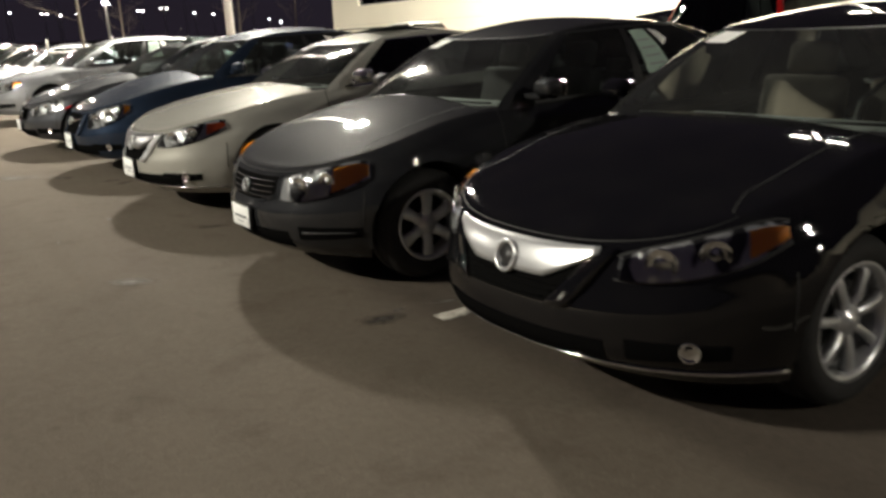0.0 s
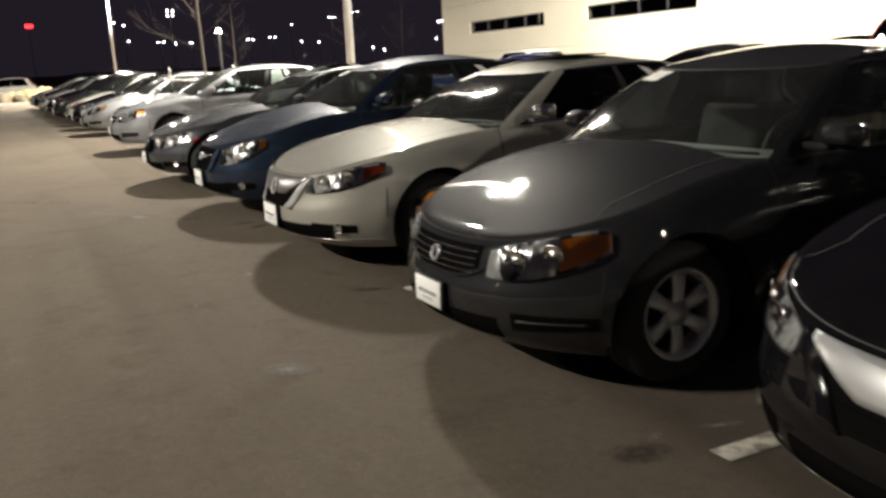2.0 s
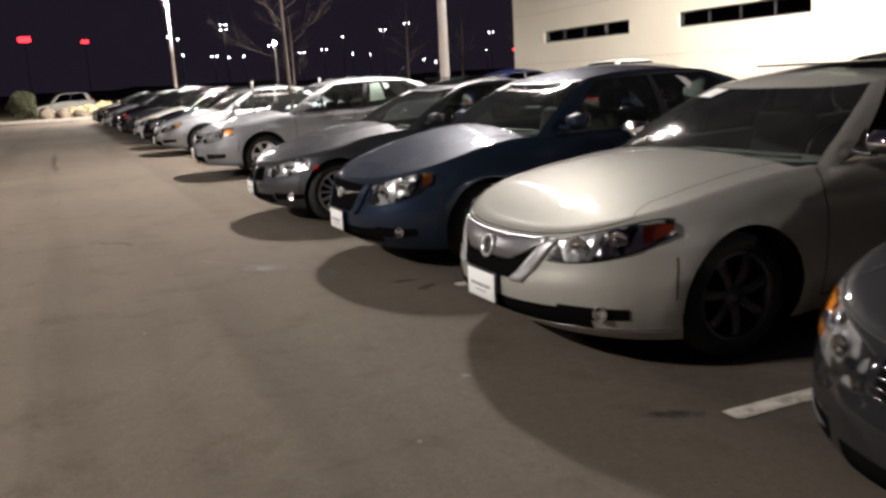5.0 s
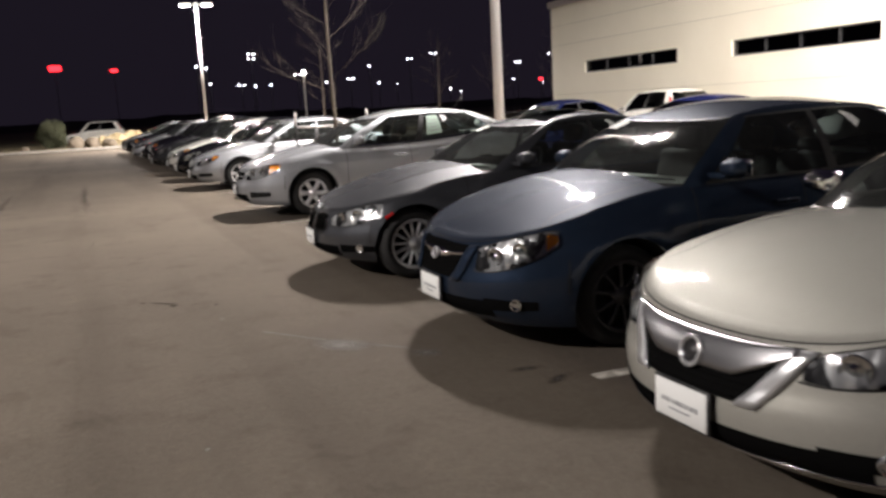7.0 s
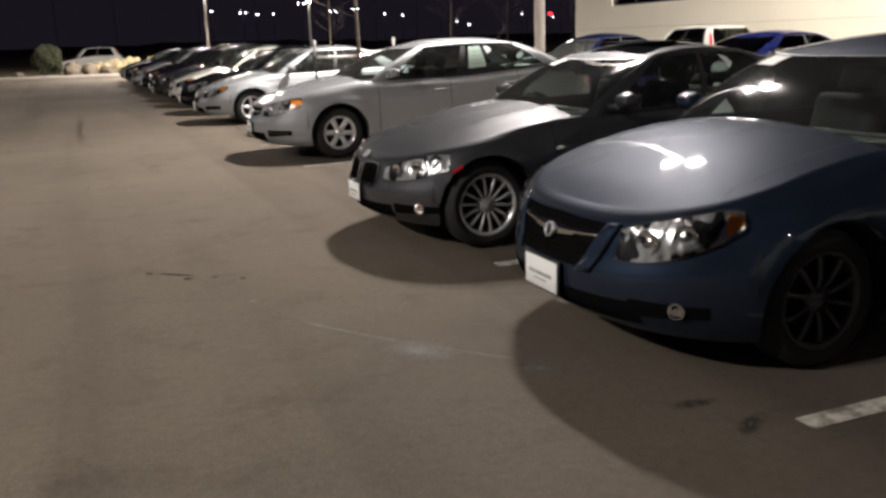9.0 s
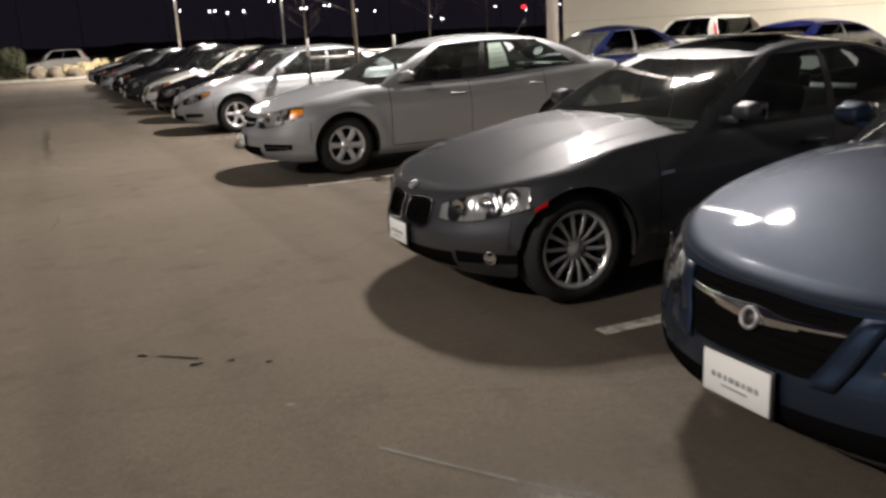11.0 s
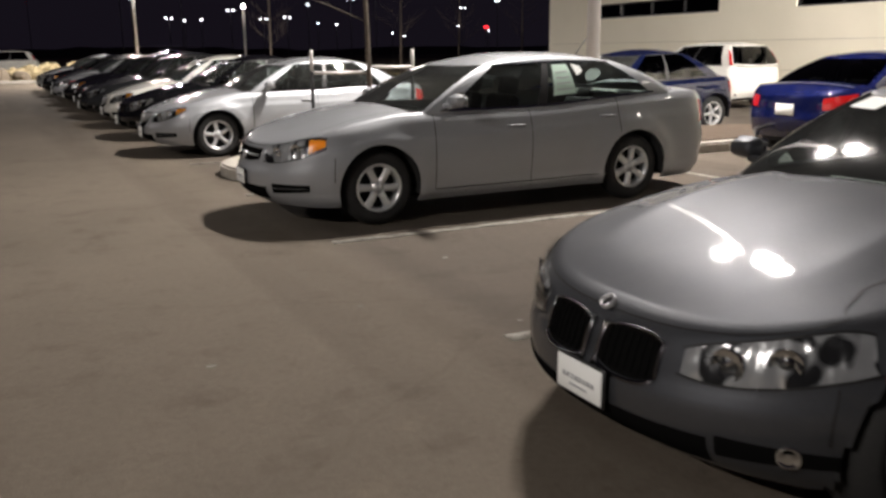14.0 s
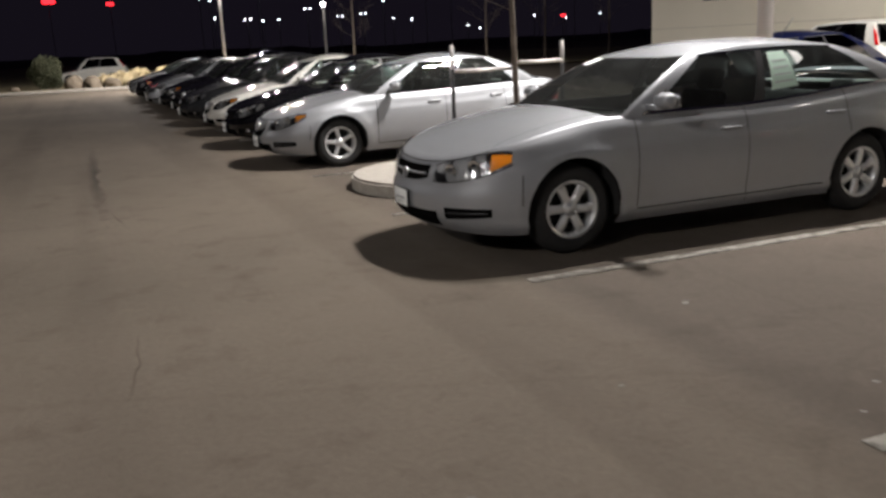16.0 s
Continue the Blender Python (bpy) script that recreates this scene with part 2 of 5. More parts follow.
def tube(points, radii, sides=8, closed=True):
    """Vertices and faces of a tapered tube along points."""
    vs, pts = [], [Vector(p) for p in points]
    for i, p in enumerate(pts):
        d = (pts[min(i + 1, len(pts) - 1)] - pts[max(i - 1, 0)]).normalized()
        a = d.orthogonal().normalized()
        c = d.cross(a)
        for k in range(sides):
            q = 2 * math.pi * k / sides
            vs.append(p + radii[i] * (math.cos(q) * a + math.sin(q) * c))
    fs = grid_faces(len(pts), sides, True)
    if closed:
        fs.append(tuple(range(sides))[::-1])
        fs.append(tuple(range(len(vs) - sides, len(vs))))
    return vs, fs


def join(lists):
    V, F = [], []
    for v, f in lists:
        o = len(V)
        V += list(v)
        F += [tuple(i + o for i in q) for q in f]
    return V, F


def lathe(profile, n, axis_y=True):
    """Revolves (radius, along) pairs about the y axis."""
    V = []
    for r, a in profile:
        for k in range(n):
            q = 2 * math.pi * k / n
            V.append((r * math.cos(q), a, r * math.sin(q)))
    return V, grid_faces(len(profile), n, True)


def lerp_table(tab, x):
    """A smooth curve through (x, value) pairs."""
    n = len(tab)
    if x <= tab[0][0]:
        return tab[0][1]
    for i in range(n - 1):
        (a, fa), (b, fb) = tab[i], tab[i + 1]
        if x <= b:
            h = b - a
            d = (fb - fa) / h
            d0 = (fa - tab[i - 1][1]) / (a - tab[i - 1][0]) if i else d
            d1 = (tab[i + 2][1] - fb) / (tab[i + 2][0] - b) if i + 2 < n else d
            m0 = 0 if d0 * d < 0 else 2 * d0 * d / (d0 + d) if d0 + d else 0
            m1 = 0 if d1 * d < 0 else 2 * d1 * d / (d1 + d) if d1 + d else 0
            t = (x - a) / h
            return fa * (1 + 2 * t) * (1 - t) ** 2 + m0 * h * t * (1 - t) ** 2 + fb * t * t * (3 - 2 * t) + m1 * h * t * t * (t - 1)
    return tab[-1][1]


def ground_z(y):
    """The lot falls very slightly towards its near end."""
    return lerp_table([(-40, -0.17), (-4, -0.16), (3.0, -0.09), (5.58, -0.05), (8.2, -0.02), (10.85, -0.008), (13.5, 0.0), (2000, 0.0)], y)


# ---- cars ----


class Shape:
    """The outer surface of a car, nose at x = 0, tail at x = L, y across, z up."""

    def __init__(self, c):
        self.L, self.W, self.H, self.F, self.R, self.n = c["L"], c["W"], c["H"], c["F"], c["R"], c["n"]
        self.z0, self.rw, self.ra, self.ax0, self.ax1, self.crown = c["z0"], c["rw"], c["ra"], c["ax0"], c["ax1"], c["crown"]
        self.xa, self.xb, self.xc, self.xd, self.wf, self.wrf = c["xa"], c["xb"], c["xc"], c["xd"], c["wf"], c["wrf"]
        self.wroof, self.hood0, self.cowl, self.belt, self.deck, self.tail = c["wroof"], c["hood0"], c["cowl"], c["belt"], c["deck"], c["tail"]
        self.tops = c["tops"]
        self.ridge, self.sill = c["ridge"], c["sill"]

    def outline(self, s, F, R, W, x0, x1, n):
        sign = -1 if s < 0 or s > 3 else 1
        s = 6 - s if s > 3 else abs(s)
        if s <= 1:
            q = s * math.pi / 2
            return x0 + F * (1 - max(0, math.cos(q)) ** (2 / n)), sign * W * max(0, math.sin(q)) ** (2 / n), math.cos(q) ** 2
        if s <= 2:
            return x0 + F + (s - 1) * (x1 - x0 - F - R), sign * W, 0.0
        q = (3 - s) * math.pi / 2
        return x1 - R * (1 - max(0, math.cos(q)) ** (2 / n)), sign * W * max(0, math.sin(q)) ** (2 / n), -math.cos(q) ** 2

    def top(self, x):
        """Height of the shoulder line, smooth from station to station."""
        t = self.tops
        k = 0
        while k < len(t) - 2 and x > t[k + 1][0]:
            k += 1

        def slope(i):
            if i <= 0 or i >= len(t) - 1:
                j = min(max(i, 0), len(t) - 2)
                return (t[j + 1][1] - t[j][1]) / (t[j + 1][0] - t[j][0])
            a = (t[i][1] - t[i - 1][1]) / (t[i][0] - t[i - 1][0])
            d = (t[i + 1][1] - t[i][1]) / (t[i + 1][0] - t[i][0])
            return 0.0 if a * d <= 0 else 2 * a * d / (a + d)

        (xa, za), (xb, zb) = t[k], t[k + 1]
        h = xb - xa
        u = min(1.0, max(0.0, (x - xa) / h))
        return (2 * u ** 3 - 3 * u * u + 1) * za + (u ** 3 - 2 * u * u + u) * h * slope(k) + (3 * u * u - 2 * u ** 3) * zb + (u ** 3 - u * u) * h * slope(k + 1)

    def bottom(self, x):
        return lerp_table([(0, self.z0 + 0.02), (0.5, self.z0), (self.L - 0.6, self.z0 + 0.01), (self.L, self.z0 + 0.1)], x)

    def side_x(self, x):
        """The s of a place x along the side."""
        return 1 + (x - self.F) / (self.L - self.F - self.R)

    def s_at(self, x):
        """The s of a place x along the rounded nose."""
        return 2 / math.pi * math.acos(max(0.0, 1 - x / self.F) ** (self.n / 2)) if x < self.F else self.side_x(x)

    def half_width(self, x):
        return self.W * (1 - max(0.0, 1 - x / self.F) ** self.n) ** (1 / self.n)

    def P(self, s, v, off=0.0):
        x, y, f = self.outline(s, self.F, self.R, self.W, 0, self.L, self.n)
        k = (max(0.0, math.cos(min(abs(s), 1) * math.pi / 2)) if abs(s) <= 1 else max(0.0, math.cos((3 - abs(s)) * math.pi / 2)) if 2 <= abs(s) else 0.0)
        xt = x + 0.17 * k ** (2 / self.n) if abs(s) < 1 else x
        if xt < 0.95:
            u, h = max(0.0, (xt - 0.17) / 0.78), 0.78
            xt = (u ** 3 - 2 * u * u + u) * h * 1.6 + (3 * u * u - 2 * u ** 3) * 0.95 + (u ** 3 - u * u) * h
        zb, zt = self.bottom(x), self.top(xt)
        z = zb + (zt - zb) * v
        ps = lerp_table([(0, 0.075), (0.1, 0.045), (0.3, 0.012), (0.55, 0.0), (0.74, 0.008), (0.78, 0.022), (0.9, 0.045), (1.0, 0.10)], v)
        pf = lerp_table([(0, 0.12), (0.1, 0.05), (0.22, 0.012), (0.4, 0.0), (0.5, 0.004), (0.58, 0.026), (0.75, 0.05), (0.86, 0.076), (0.93, 0.104), (0.97, 0.13), (1.0, 0.17)], v)
        pr = lerp_table([(0, 0.12), (0.2, 0.02), (0.45, 0.0), (0.55, 0.03), (0.9, 0.05), (1.0, 0.12)], v)
        ps -= self.sill * math.exp(-((v - 0.09) / 0.045) ** 2)
        g = 1 - k * k
        f = math.copysign(k ** (2 / self.n), f)
        for ax in (self.ax0, self.ax1):
            d = math.hypot(x - ax, z - self.rw)
            ps -= 0.028 * math.exp(-((d - self.ra - 0.03) / 0.10) ** 2) * (1 if v < 0.98 else 0)
        x += (pf - off) * f if f > 0 else (pr - off) * f
        y -= (1 if y >= 0 else -1) * min(abs(y), (ps - off) * g)
        x += 0.02 * (abs(y) / self.W) ** 2 * max(f, 0)
        return Vector((x, y, z + off * (0.5 if v > 0.93 else 0)))

    def hood(self, s, w):
        """w from 0 at the shoulder to 1 at the middle line."""
        p = self.P(s, 1.0)
        k = 1 - (1 - w) ** 2.2
        rise = (1 - (1 - min(1, max(0, (p.x - 0.18) / 0.95))) ** 2) * min(1, max(0, (self.L - 0.1 - p.x) / 0.5)) ** 0.7
        ridge = self.ridge * math.exp(-((1 - w - 0.62) / 0.10) ** 2) * min(1, max(0, (p.x - 0.35) / 0.4)) * (1 if p.x < self.xa + 0.3 else 0)
        return Vector((p.x, p.y * (1 - w), p.z + self.crown * rise * k + ridge))

    def C(self, s, v, off=0.0):
        x0, y0, f = self.outline(s, self.wf, self.wrf, self.W - 0.085, self.xa, self.xd, 2.5)
        x1, y1, f1 = self.outline(s, 0.16, 0.14, self.wroof, self.xb, self.xc, 2.8)
        z0 = self.top(x0) - 0.015 + (0.03 * max(0, f)) + 0.02 * max(0, -f)
        mid, half = (self.xb + self.xc) / 2 + 0.05, (self.xc - self.xb) / 2
        z1 = self.H - 0.045 - 0.055 * min(1.6, abs((x1 - mid) / half)) ** 2.2
        k = v
        q_ = abs(s) if abs(s) <= 3 else 6 - abs(s)
        bend = max(abs(f), min(1.0, max(0.0, (q_ - 1.45) / 0.5)) if q_ > 1.2 else min(1.0, max(0.0, (1.3 - q_) / 0.3)))
        arc = v * (1 - v) * (0.06 + 0.26 * bend)
        b = math.sin(math.pi * min(1, v)) * 0.035
        x = x0 + (x1 - x0) * k - (b + off) * f
        y = y0 + (y1 - y0) * k + (b + off) * (1 - abs(f)) * (0 if y0 == 0 else 1 if y0 > 0 else -1)
        z = z0 + (z1 - z0) * (k + arc) + off * 0.5
        return Vector((x, y, z))

    def roof(self, s, w):
        p = self.C(s, 1.0)
        k = 1 - (1 - w) ** 2
        e = max(0.0, min(1.0, (p.x - self.xb) / 0.5, (self.xc - p.x) / 0.5))
        return Vector((p.x, p.y * (1 - w), p.z + 0.058 * k * (1 - (1 - e) ** 2)))

    def patch(self, fn, s0, s1, v0, v1, ns=10, nv=4, off=0.003):
        """A piece of the surface; v0 and v1 may depend on s."""
        V = []
        for i in range(ns + 1):
            s = s0 + (s1 - s0) * i / ns
            a = v0(i / ns) if callable(v0) else v0
            b = v1(i / ns) if callable(v1) else v1
            for j in range(nv + 1):
                V.append(fn(s, a + (b - a) * j / nv, off))
        F = grid_faces(ns + 1, nv + 1)
        k = F[len(F) // 2]
        n = (V[k[2]] - V[k[0]]).cross(V[k[3]] - V[k[1]])
        if n.dot(sum((V[i] for i in k), Vector()) / 4 - Vector((self.L / 2, 0, 0.5))) < 0:
            F = [q[::-1] for q in F]
        return V, F


def solid_patch(V, F, thick):
    """Gives a patch thickness towards the inside."""
    me = bpy.data.meshes.new("p")
    me.from_pydata(V, [], F)
    b = bmesh.new()
    b.from_mesh(me)
    bpy.data.meshes.remove(me)
    bmesh.ops.recalc_face_normals(b, faces=b.faces)
    bmesh.ops.solidify(b, geom=b.faces[:], thickness=thick)
    return b


WHEELS = {}


def wheel_meshes(rw, rim, spokes, width, alloy):
    key = (rw, rim, spokes, width, alloy.name)
    if key in WHEELS:
        return WHEELS[key]
    h = 0.105
    tyre = lathe([(rim - 0.01, h - 0.03), (rim, h), (rim + 0.02, h + 0.004), ((rim + rw) / 2, h + 0.012), (rw - 0.035, h + 0.002), (rw - 0.012, h - 0.02), (rw, h - 0.045), (rw, 0.03), (rw - 0.008, 0.028), (rw - 0.008, 0.018), (rw, 0.016),
                  (rw, -0.016), (rw, -h + 0.045), (rw - 0.012, -h + 0.02), ((rim + rw) / 2, -h), (rim, -h + 0.02)], 40)
    ring = lathe([(rim - 0.03, h - 0.07), (rim - 0.026, h - 0.015), (rim - 0.014, h - 0.004), (rim, h + 0.002), (rim - 0.004, h - 0.03), (rim - 0.03, h - 0.1)], 40)
    hub = lathe([(0.0, h - 0.012), (0.03, h - 0.013), (0.034, h - 0.02), (0.062, h - 0.026), (0.07, h - 0.05)], 20)
    pieces = [ring, hub]
    for k in range(spokes):
        q = 2 * math.pi * k / spokes + 0.3
        rr = [0.045, rim * 0.45, rim * 0.8, rim - 0.02]
        ww = [width * 0.9, width * 0.72, width * 0.85, width * 1.15]
        yy = [h - 0.028, h - 0.012, h - 0.012, h - 0.022]
        V, F = [], []
        for r, w, y in zip(rr, ww, yy):
            for (a, dy) in ((-0.5, -0.012), (-0.36, 0.0), (0.36, 0.0), (0.5, -0.012), (0.42, -0.04), (-0.42, -0.04)):
                c, s = math.cos(q), math.sin(q)
                V.append((r * c - a * w * s, y + dy, r * s + a * w * c))
        F = grid_faces(4, 6, True)
        pieces.append((V, F))
    disc = lathe([(0.0, h - 0.09), (rim - 0.07, h - 0.09), (rim - 0.065, h - 0.1), (rim, h - 0.1)], 28)
    out = (mesh_of("tyre", *tyre, RUBBER), mesh_of("rim", *join(pieces), alloy), mesh_of("brake_disc", *disc, VOID))
    WHEELS[key] = out
    return out


def patch_part(name, V, F, mat, parent, label="", thick=0.0, smooth=True):
    if thick:
        return part(name, solid_patch(V, F, thick), mat, parent, label, smooth)
    return hang(name, mesh_of(name, V, F, mat, smooth), parent, label)


def stations(a, b, step, extra=()):
    n = max(1, int(round((b - a) / step)))
    xs = {round(a + (b - a) * i / n, 5) for i in range(n + 1)} | {round(e, 5) for e in extra if a < e < b}
    return sorted(xs)


BASE = dict(L=4.7, W=0.90, H=1.45, F=0.75, R=0.48, n=2.3, z0=0.19, rw=0.325, ra=0.375, ax0=0.95, ax1=3.68, crown=0.06,
            xa=1.25, xb=2.05, xc=3.15, xd=4.05, wf=0.30, wrf=0.3, wroof=0.60, hood0=0.68, cowl=0.93, belt=0.95, deck=1.0, tail=0.92,
            rim=0.215, spokes=5, spoke_w=0.07, alloy="bright", grille="bars", seats="dark", dark_glass=False, intake=0.30, tag=False, marker=False, gw=0.25, ridge=0.0, sill=0.0, plate_s=1.0, headlight=(0.28, 0.80, 0.62, 0.90), amber_from=0.74, sweep=0.24, amber=True, plate=True,
            sticker="", paper=True, fog=True, style="sedan", chrome_belt=False, front_detail=True, lip=False, mirror_chrome=False, sunroof=False, handle_chrome=False)


def make_car(name, paint_mat, label, x, y, yaw=0.0, group="", **kw):
    c = dict(BASE)
    c.update(kw)
    c["tops"] = [(0, c["hood0"]), (0.35, c["hood0"] + 0.07), (c["xa"] + 0.15, c["cowl"]), (c["xb"] + 0.4, c["belt"]), (c["xd"] - 0.1, c["deck"]), (c["L"] - 0.2, c["deck"] - 0.02), (c["L"], c["tail"])]
    S = Shape(c)
    car = new(name)
    tagged(car, label, "car", group)
    # body shell
    s_front = [i / 26 for i in range(27)]
    step = 0.032 / (S.L - S.F - S.R)
    s_side = stations(1, 2, step)[1:]
    s_rear = [2 + i / 16 for i in range(1, 17)]
    ss = s_front + s_side + s_rear
    vs = [0, 0.04, 0.1, 0.16, 0.22, 0.28, 0.34, 0.4, 0.46, 0.52, 0.58, 0.64, 0.7, 0.745, 0.78, 0.83, 0.88, 0.92, 0.95, 0.975, 1.0]
    ws = [0.03, 0.08, 0.16, 0.26, 0.36, 0.42, 0.48, 0.55, 0.7, 0.85, 1.0]
    V, F = [], []
    nc = len(vs) + len(ws)
    for s in ss:
        col = [S.P(s, v) for v in vs] + [S.hood(s, w) for w in ws]
        V += col
    n_half = len(V)

    def arch(p):
        return any(math.hypot(p.x - ax, p.z - S.rw) < S.ra for ax in (S.ax0, S.ax1)) and abs(p.y) > 0.5 * S.W

    removed, kept = [], []
    for i in range(len(ss) - 1):
        for j in range(nc - 1):
            q = (i * nc + j, (i + 1) * nc + j, (i + 1) * nc + j + 1, i * nc + j + 1)
            mid = sum((V[k] for k in q), Vector()) / 4
            if j < len(vs) - 3 and arch(mid):
                removed.append(q)
                continue
            if j >= len(vs) and S.xa + 0.12 < mid.x < S.xd - 0.12:
                continue
            if j >= len(vs) - 1 and S.xa + 0.2 < mid.x < S.xd - 0.25 and abs(mid.y) < S.W - 0.16:
                continue
            kept.append(q)
    edge = {k for q in removed for k in q} & {k for q in kept for k in q}
    for k in edge:
        p = V[k]
        for ax in (S.ax0, S.ax1):
            d = math.hypot(p.x - ax, p.z - S.rw)
            if d < S.ra * 1.35 and d > 1e-4:
                p.x, p.z = ax + (p.x - ax) * S.ra / d, S.rw + (p.z - S.rw) * S.ra / d
                p.z = max(p.z, S.bottom(p.x))
    V2 = V + [Vector((p.x, -p.y, p.z)) for p in V]
    F = kept + [tuple(k + n_half for k in q[::-1]) for q in kept]
    me = mesh_of("body", V2, F, paint_mat)
    b = bmesh.new()
    b.from_mesh(me)
    bpy.data.meshes.remove(me)
    bmesh.ops.remove_doubles(b, verts=b.verts[:], dist=0.0008)
    bmesh.ops.delete(b, geom=[v for v in b.verts if not v.link_faces], context="VERTS")
    bmesh.ops.recalc_face_normals(b, faces=b.faces[:])
    body = part("body", b, paint_mat, car)
    # underside, wheel housings
    rim = [S.P(q, 0.0) for q in [i / 8 for i in range(-23, 25)]]
    inset = [Vector((S.L / 2 + (p.x - S.L / 2) * 0.965, p.y * 0.90, 0)) for p in rim]
    UV = [Vector((p.x, p.y, S.z0 + dz)) for dz in (0.03, 0.12) for p in inset]
    nu = len(inset)
    hang("underbody", mesh_of("underbody", UV, grid_faces(2, nu, True) + [tuple(range(nu)), tuple(range(2 * nu - 1, nu - 1, -1))], VOID, False), car)
    hous = []
    for ax in (S.ax0, S.ax1):
        for sy in (-1, 1):
            n = 18
            a0 = [math.radians(-12 + 204 * k / n) for k in range(n + 1)]
            HV = []
            for r_, gap in zip((S.ra + 0.001, S.ra + 0.004, S.ra + 0.004), (0.012, 0.05, 1.0)):
                for q in a0:
                    xx = ax + r_ * math.cos(q)
                    HV.append((xx, sy * max(0.42, S.half_width(xx) - gap), max(S.z0, S.rw + r_ * math.sin(q))))
            HF = grid_faces(3, n + 1)
            HF.append(tuple(2 * (n + 1) + k for k in range(n + 1)))
            hous.append((HV, HF))
    for hv in hous:
        hang("wheel_arch_lining", mesh_of("wheel_arch_lining", *hv, VOID), car)
    # cabin
    gs = [0, 0.12, 0.25, 0.4, 0.55, 0.68, 0.78, 0.84, 0.9, 0.95, 1.0]
    fa, fb, fc, fd = c.get("win", (1.06, 1.45, 1.485, 1.90))
    side = stations(1, 2, 0.06, (fa, fb, fc, fd))[1:]
    rear = [2.05, 2.1, 2.17, 2.24, 2.32, 2.4, 2.5, 2.62, 2.75, 2.88, 3.0]
    gs = gs + side + rear
    gv = [0, 0.03, 0.06, 0.2, 0.4, 0.6, 0.8, 0.9, 0.94, 0.97, 1.0]
    gw = [0.06, 0.14, 0.25, 0.4, 0.6, 0.8, 1.0]
    V = []
    for s in gs:
        V += [S.C(s, v) for v in gv] + [S.roof(s, w) for w in gw]
    ncc = len(gv) + len(gw)
    rw0 = 2.24

    def glazed(s, v):
        if s < 0.84:
            return 0.03 < v < 0.97
        if fa < s < fb or fc < s < fd:
            return 0.06 < v < 0.9
        if s > rw0:
            return 0.06 < v < 0.94
        return False

    F = []
    for i in range(len(gs) - 1):
        sm = (gs[i] + gs[i + 1]) / 2
        for j in range(ncc - 1):
            if j < len(gv) - 1 and glazed(sm, (gv[j] + gv[j + 1]) / 2):
                continue
            F.append((i * ncc + j, (i + 1) * ncc + j, (i + 1) * ncc + j + 1, i * ncc + j + 1))
    nh = len(V)
    V2 = V + [Vector((p.x, -p.y, p.z)) for p in V]
    F2 = F + [tuple(k + nh for k in q[::-1]) for q in F]
    me = mesh_of("roof", V2, F2, paint_mat)
    b = bmesh.new()
    b.from_mesh(me)
    bpy.data.meshes.remove(me)
    bmesh.ops.remove_doubles(b, verts=b.verts[:], dist=0.0008)
    bmesh.ops.recalc_face_normals(b, faces=b.faces[:])
    part("roof", b, paint_mat, car)
    # glass
    C = S.C
    patch_part("windscreen", *S.patch(C, -0.845, 0.845, 0.02, 0.975, 20, 8, 0.001), CLEARGLASS, car)
    patch_part("cowl_panel", *S.patch(C, -0.85, 0.85, 0.005, 0.05, 20, 2, 0.004), BLACKPLASTIC, car)
    patch_part("windscreen_band", *S.patch(C, -0.85, 0.85, 0.955, 0.98, 20, 2, 0.003), BLACKPLASTIC, car)
    patch_part("rear_window", *S.patch(C, rw0 - 0.005, 6 - rw0 + 0.005, 0.055, 0.945, 20, 6, 0.001), DARKGLASS if not c["front_detail"] else GLASS, car)
    for sg in (1, -1):
        patch_part("side_window", *S.patch(C, sg * (fa - 0.003), sg * (fb + 0.003), 0.055, 0.905, 6, 6, 0.001), DARKGLASS if not c["front_detail"] or c["dark_glass"] else GLASS, car)
        patch_part("side_window", *S.patch(C, sg * (fc - 0.003), sg * (fd + 0.003), 0.055, 0.905, 6, 6, 0.001), DARKGLASS if not c["front_detail"] or c["dark_glass"] else GLASS, car)
        patch_part("pillar_trim", *S.patch(C, sg * fb, sg * fc, 0.05, 0.91, 2, 6, 0.004), BLACKPLASTIC, car)
        patch_part("mirror_sail", *S.patch(C, sg * (fa - 0.02), sg * (fa + 0.03), 0.05, lambda k: 0.35 - 0.2 * k, 2, 4, 0.004), BLACKPLASTIC, car)
        patch_part("window_frame", *S.patch(C, sg * (fa - 0.02), sg * (fd + 0.02), 0.89, 0.925, 14, 1, 0.005), CHROME if c["chrome_belt"] else BLACKPLASTIC, car)
        patch_part("belt_trim", *S.patch(C, sg * (fa - 0.03), sg * (fd + 0.02), 0.02, 0.058, 14, 1, 0.006), CHROME if c["chrome_belt"] else BLACKPLASTIC, car)
    # cabin floor, seats, dashboard, wheel
    seat_mat = SEATTAN if c["seats"] == "tan" else SEATDARK
    part("cabin_floor", box_bm((S.xd - S.xa - 0.2, S.W * 2 - 0.3, 0.05), ((S.xa + S.xd) / 2, 0, 0.36)), VOID, car)
    part("dashboard", box_bm((0.55, S.W * 2 - 0.34, 0.22), (S.xa + 0.55, 0, S.cowl - 0.13), 0.08, 3), DASH, car)
    sx = S.xb + 0.32
    for sy in (-0.36, 0.36):
        q = box_bm((0.13, 0.48, 0.60), (0, 0, 0.30), 0.05, 3)
        q.transform(pose(sx, sy, 0.50, 0, 14, 0))
        st = part("front_seat", q, seat_mat, car)
        q = box_bm((0.09, 0.27, 0.17), (0.03, 0, 0.70), 0.035, 3)
        q.transform(pose(sx, sy, 0.50, 0, 14, 0))
        part("headrest", q, seat_mat, st)
    rx = min(S.xc + 0.12, S.xd - 0.55)
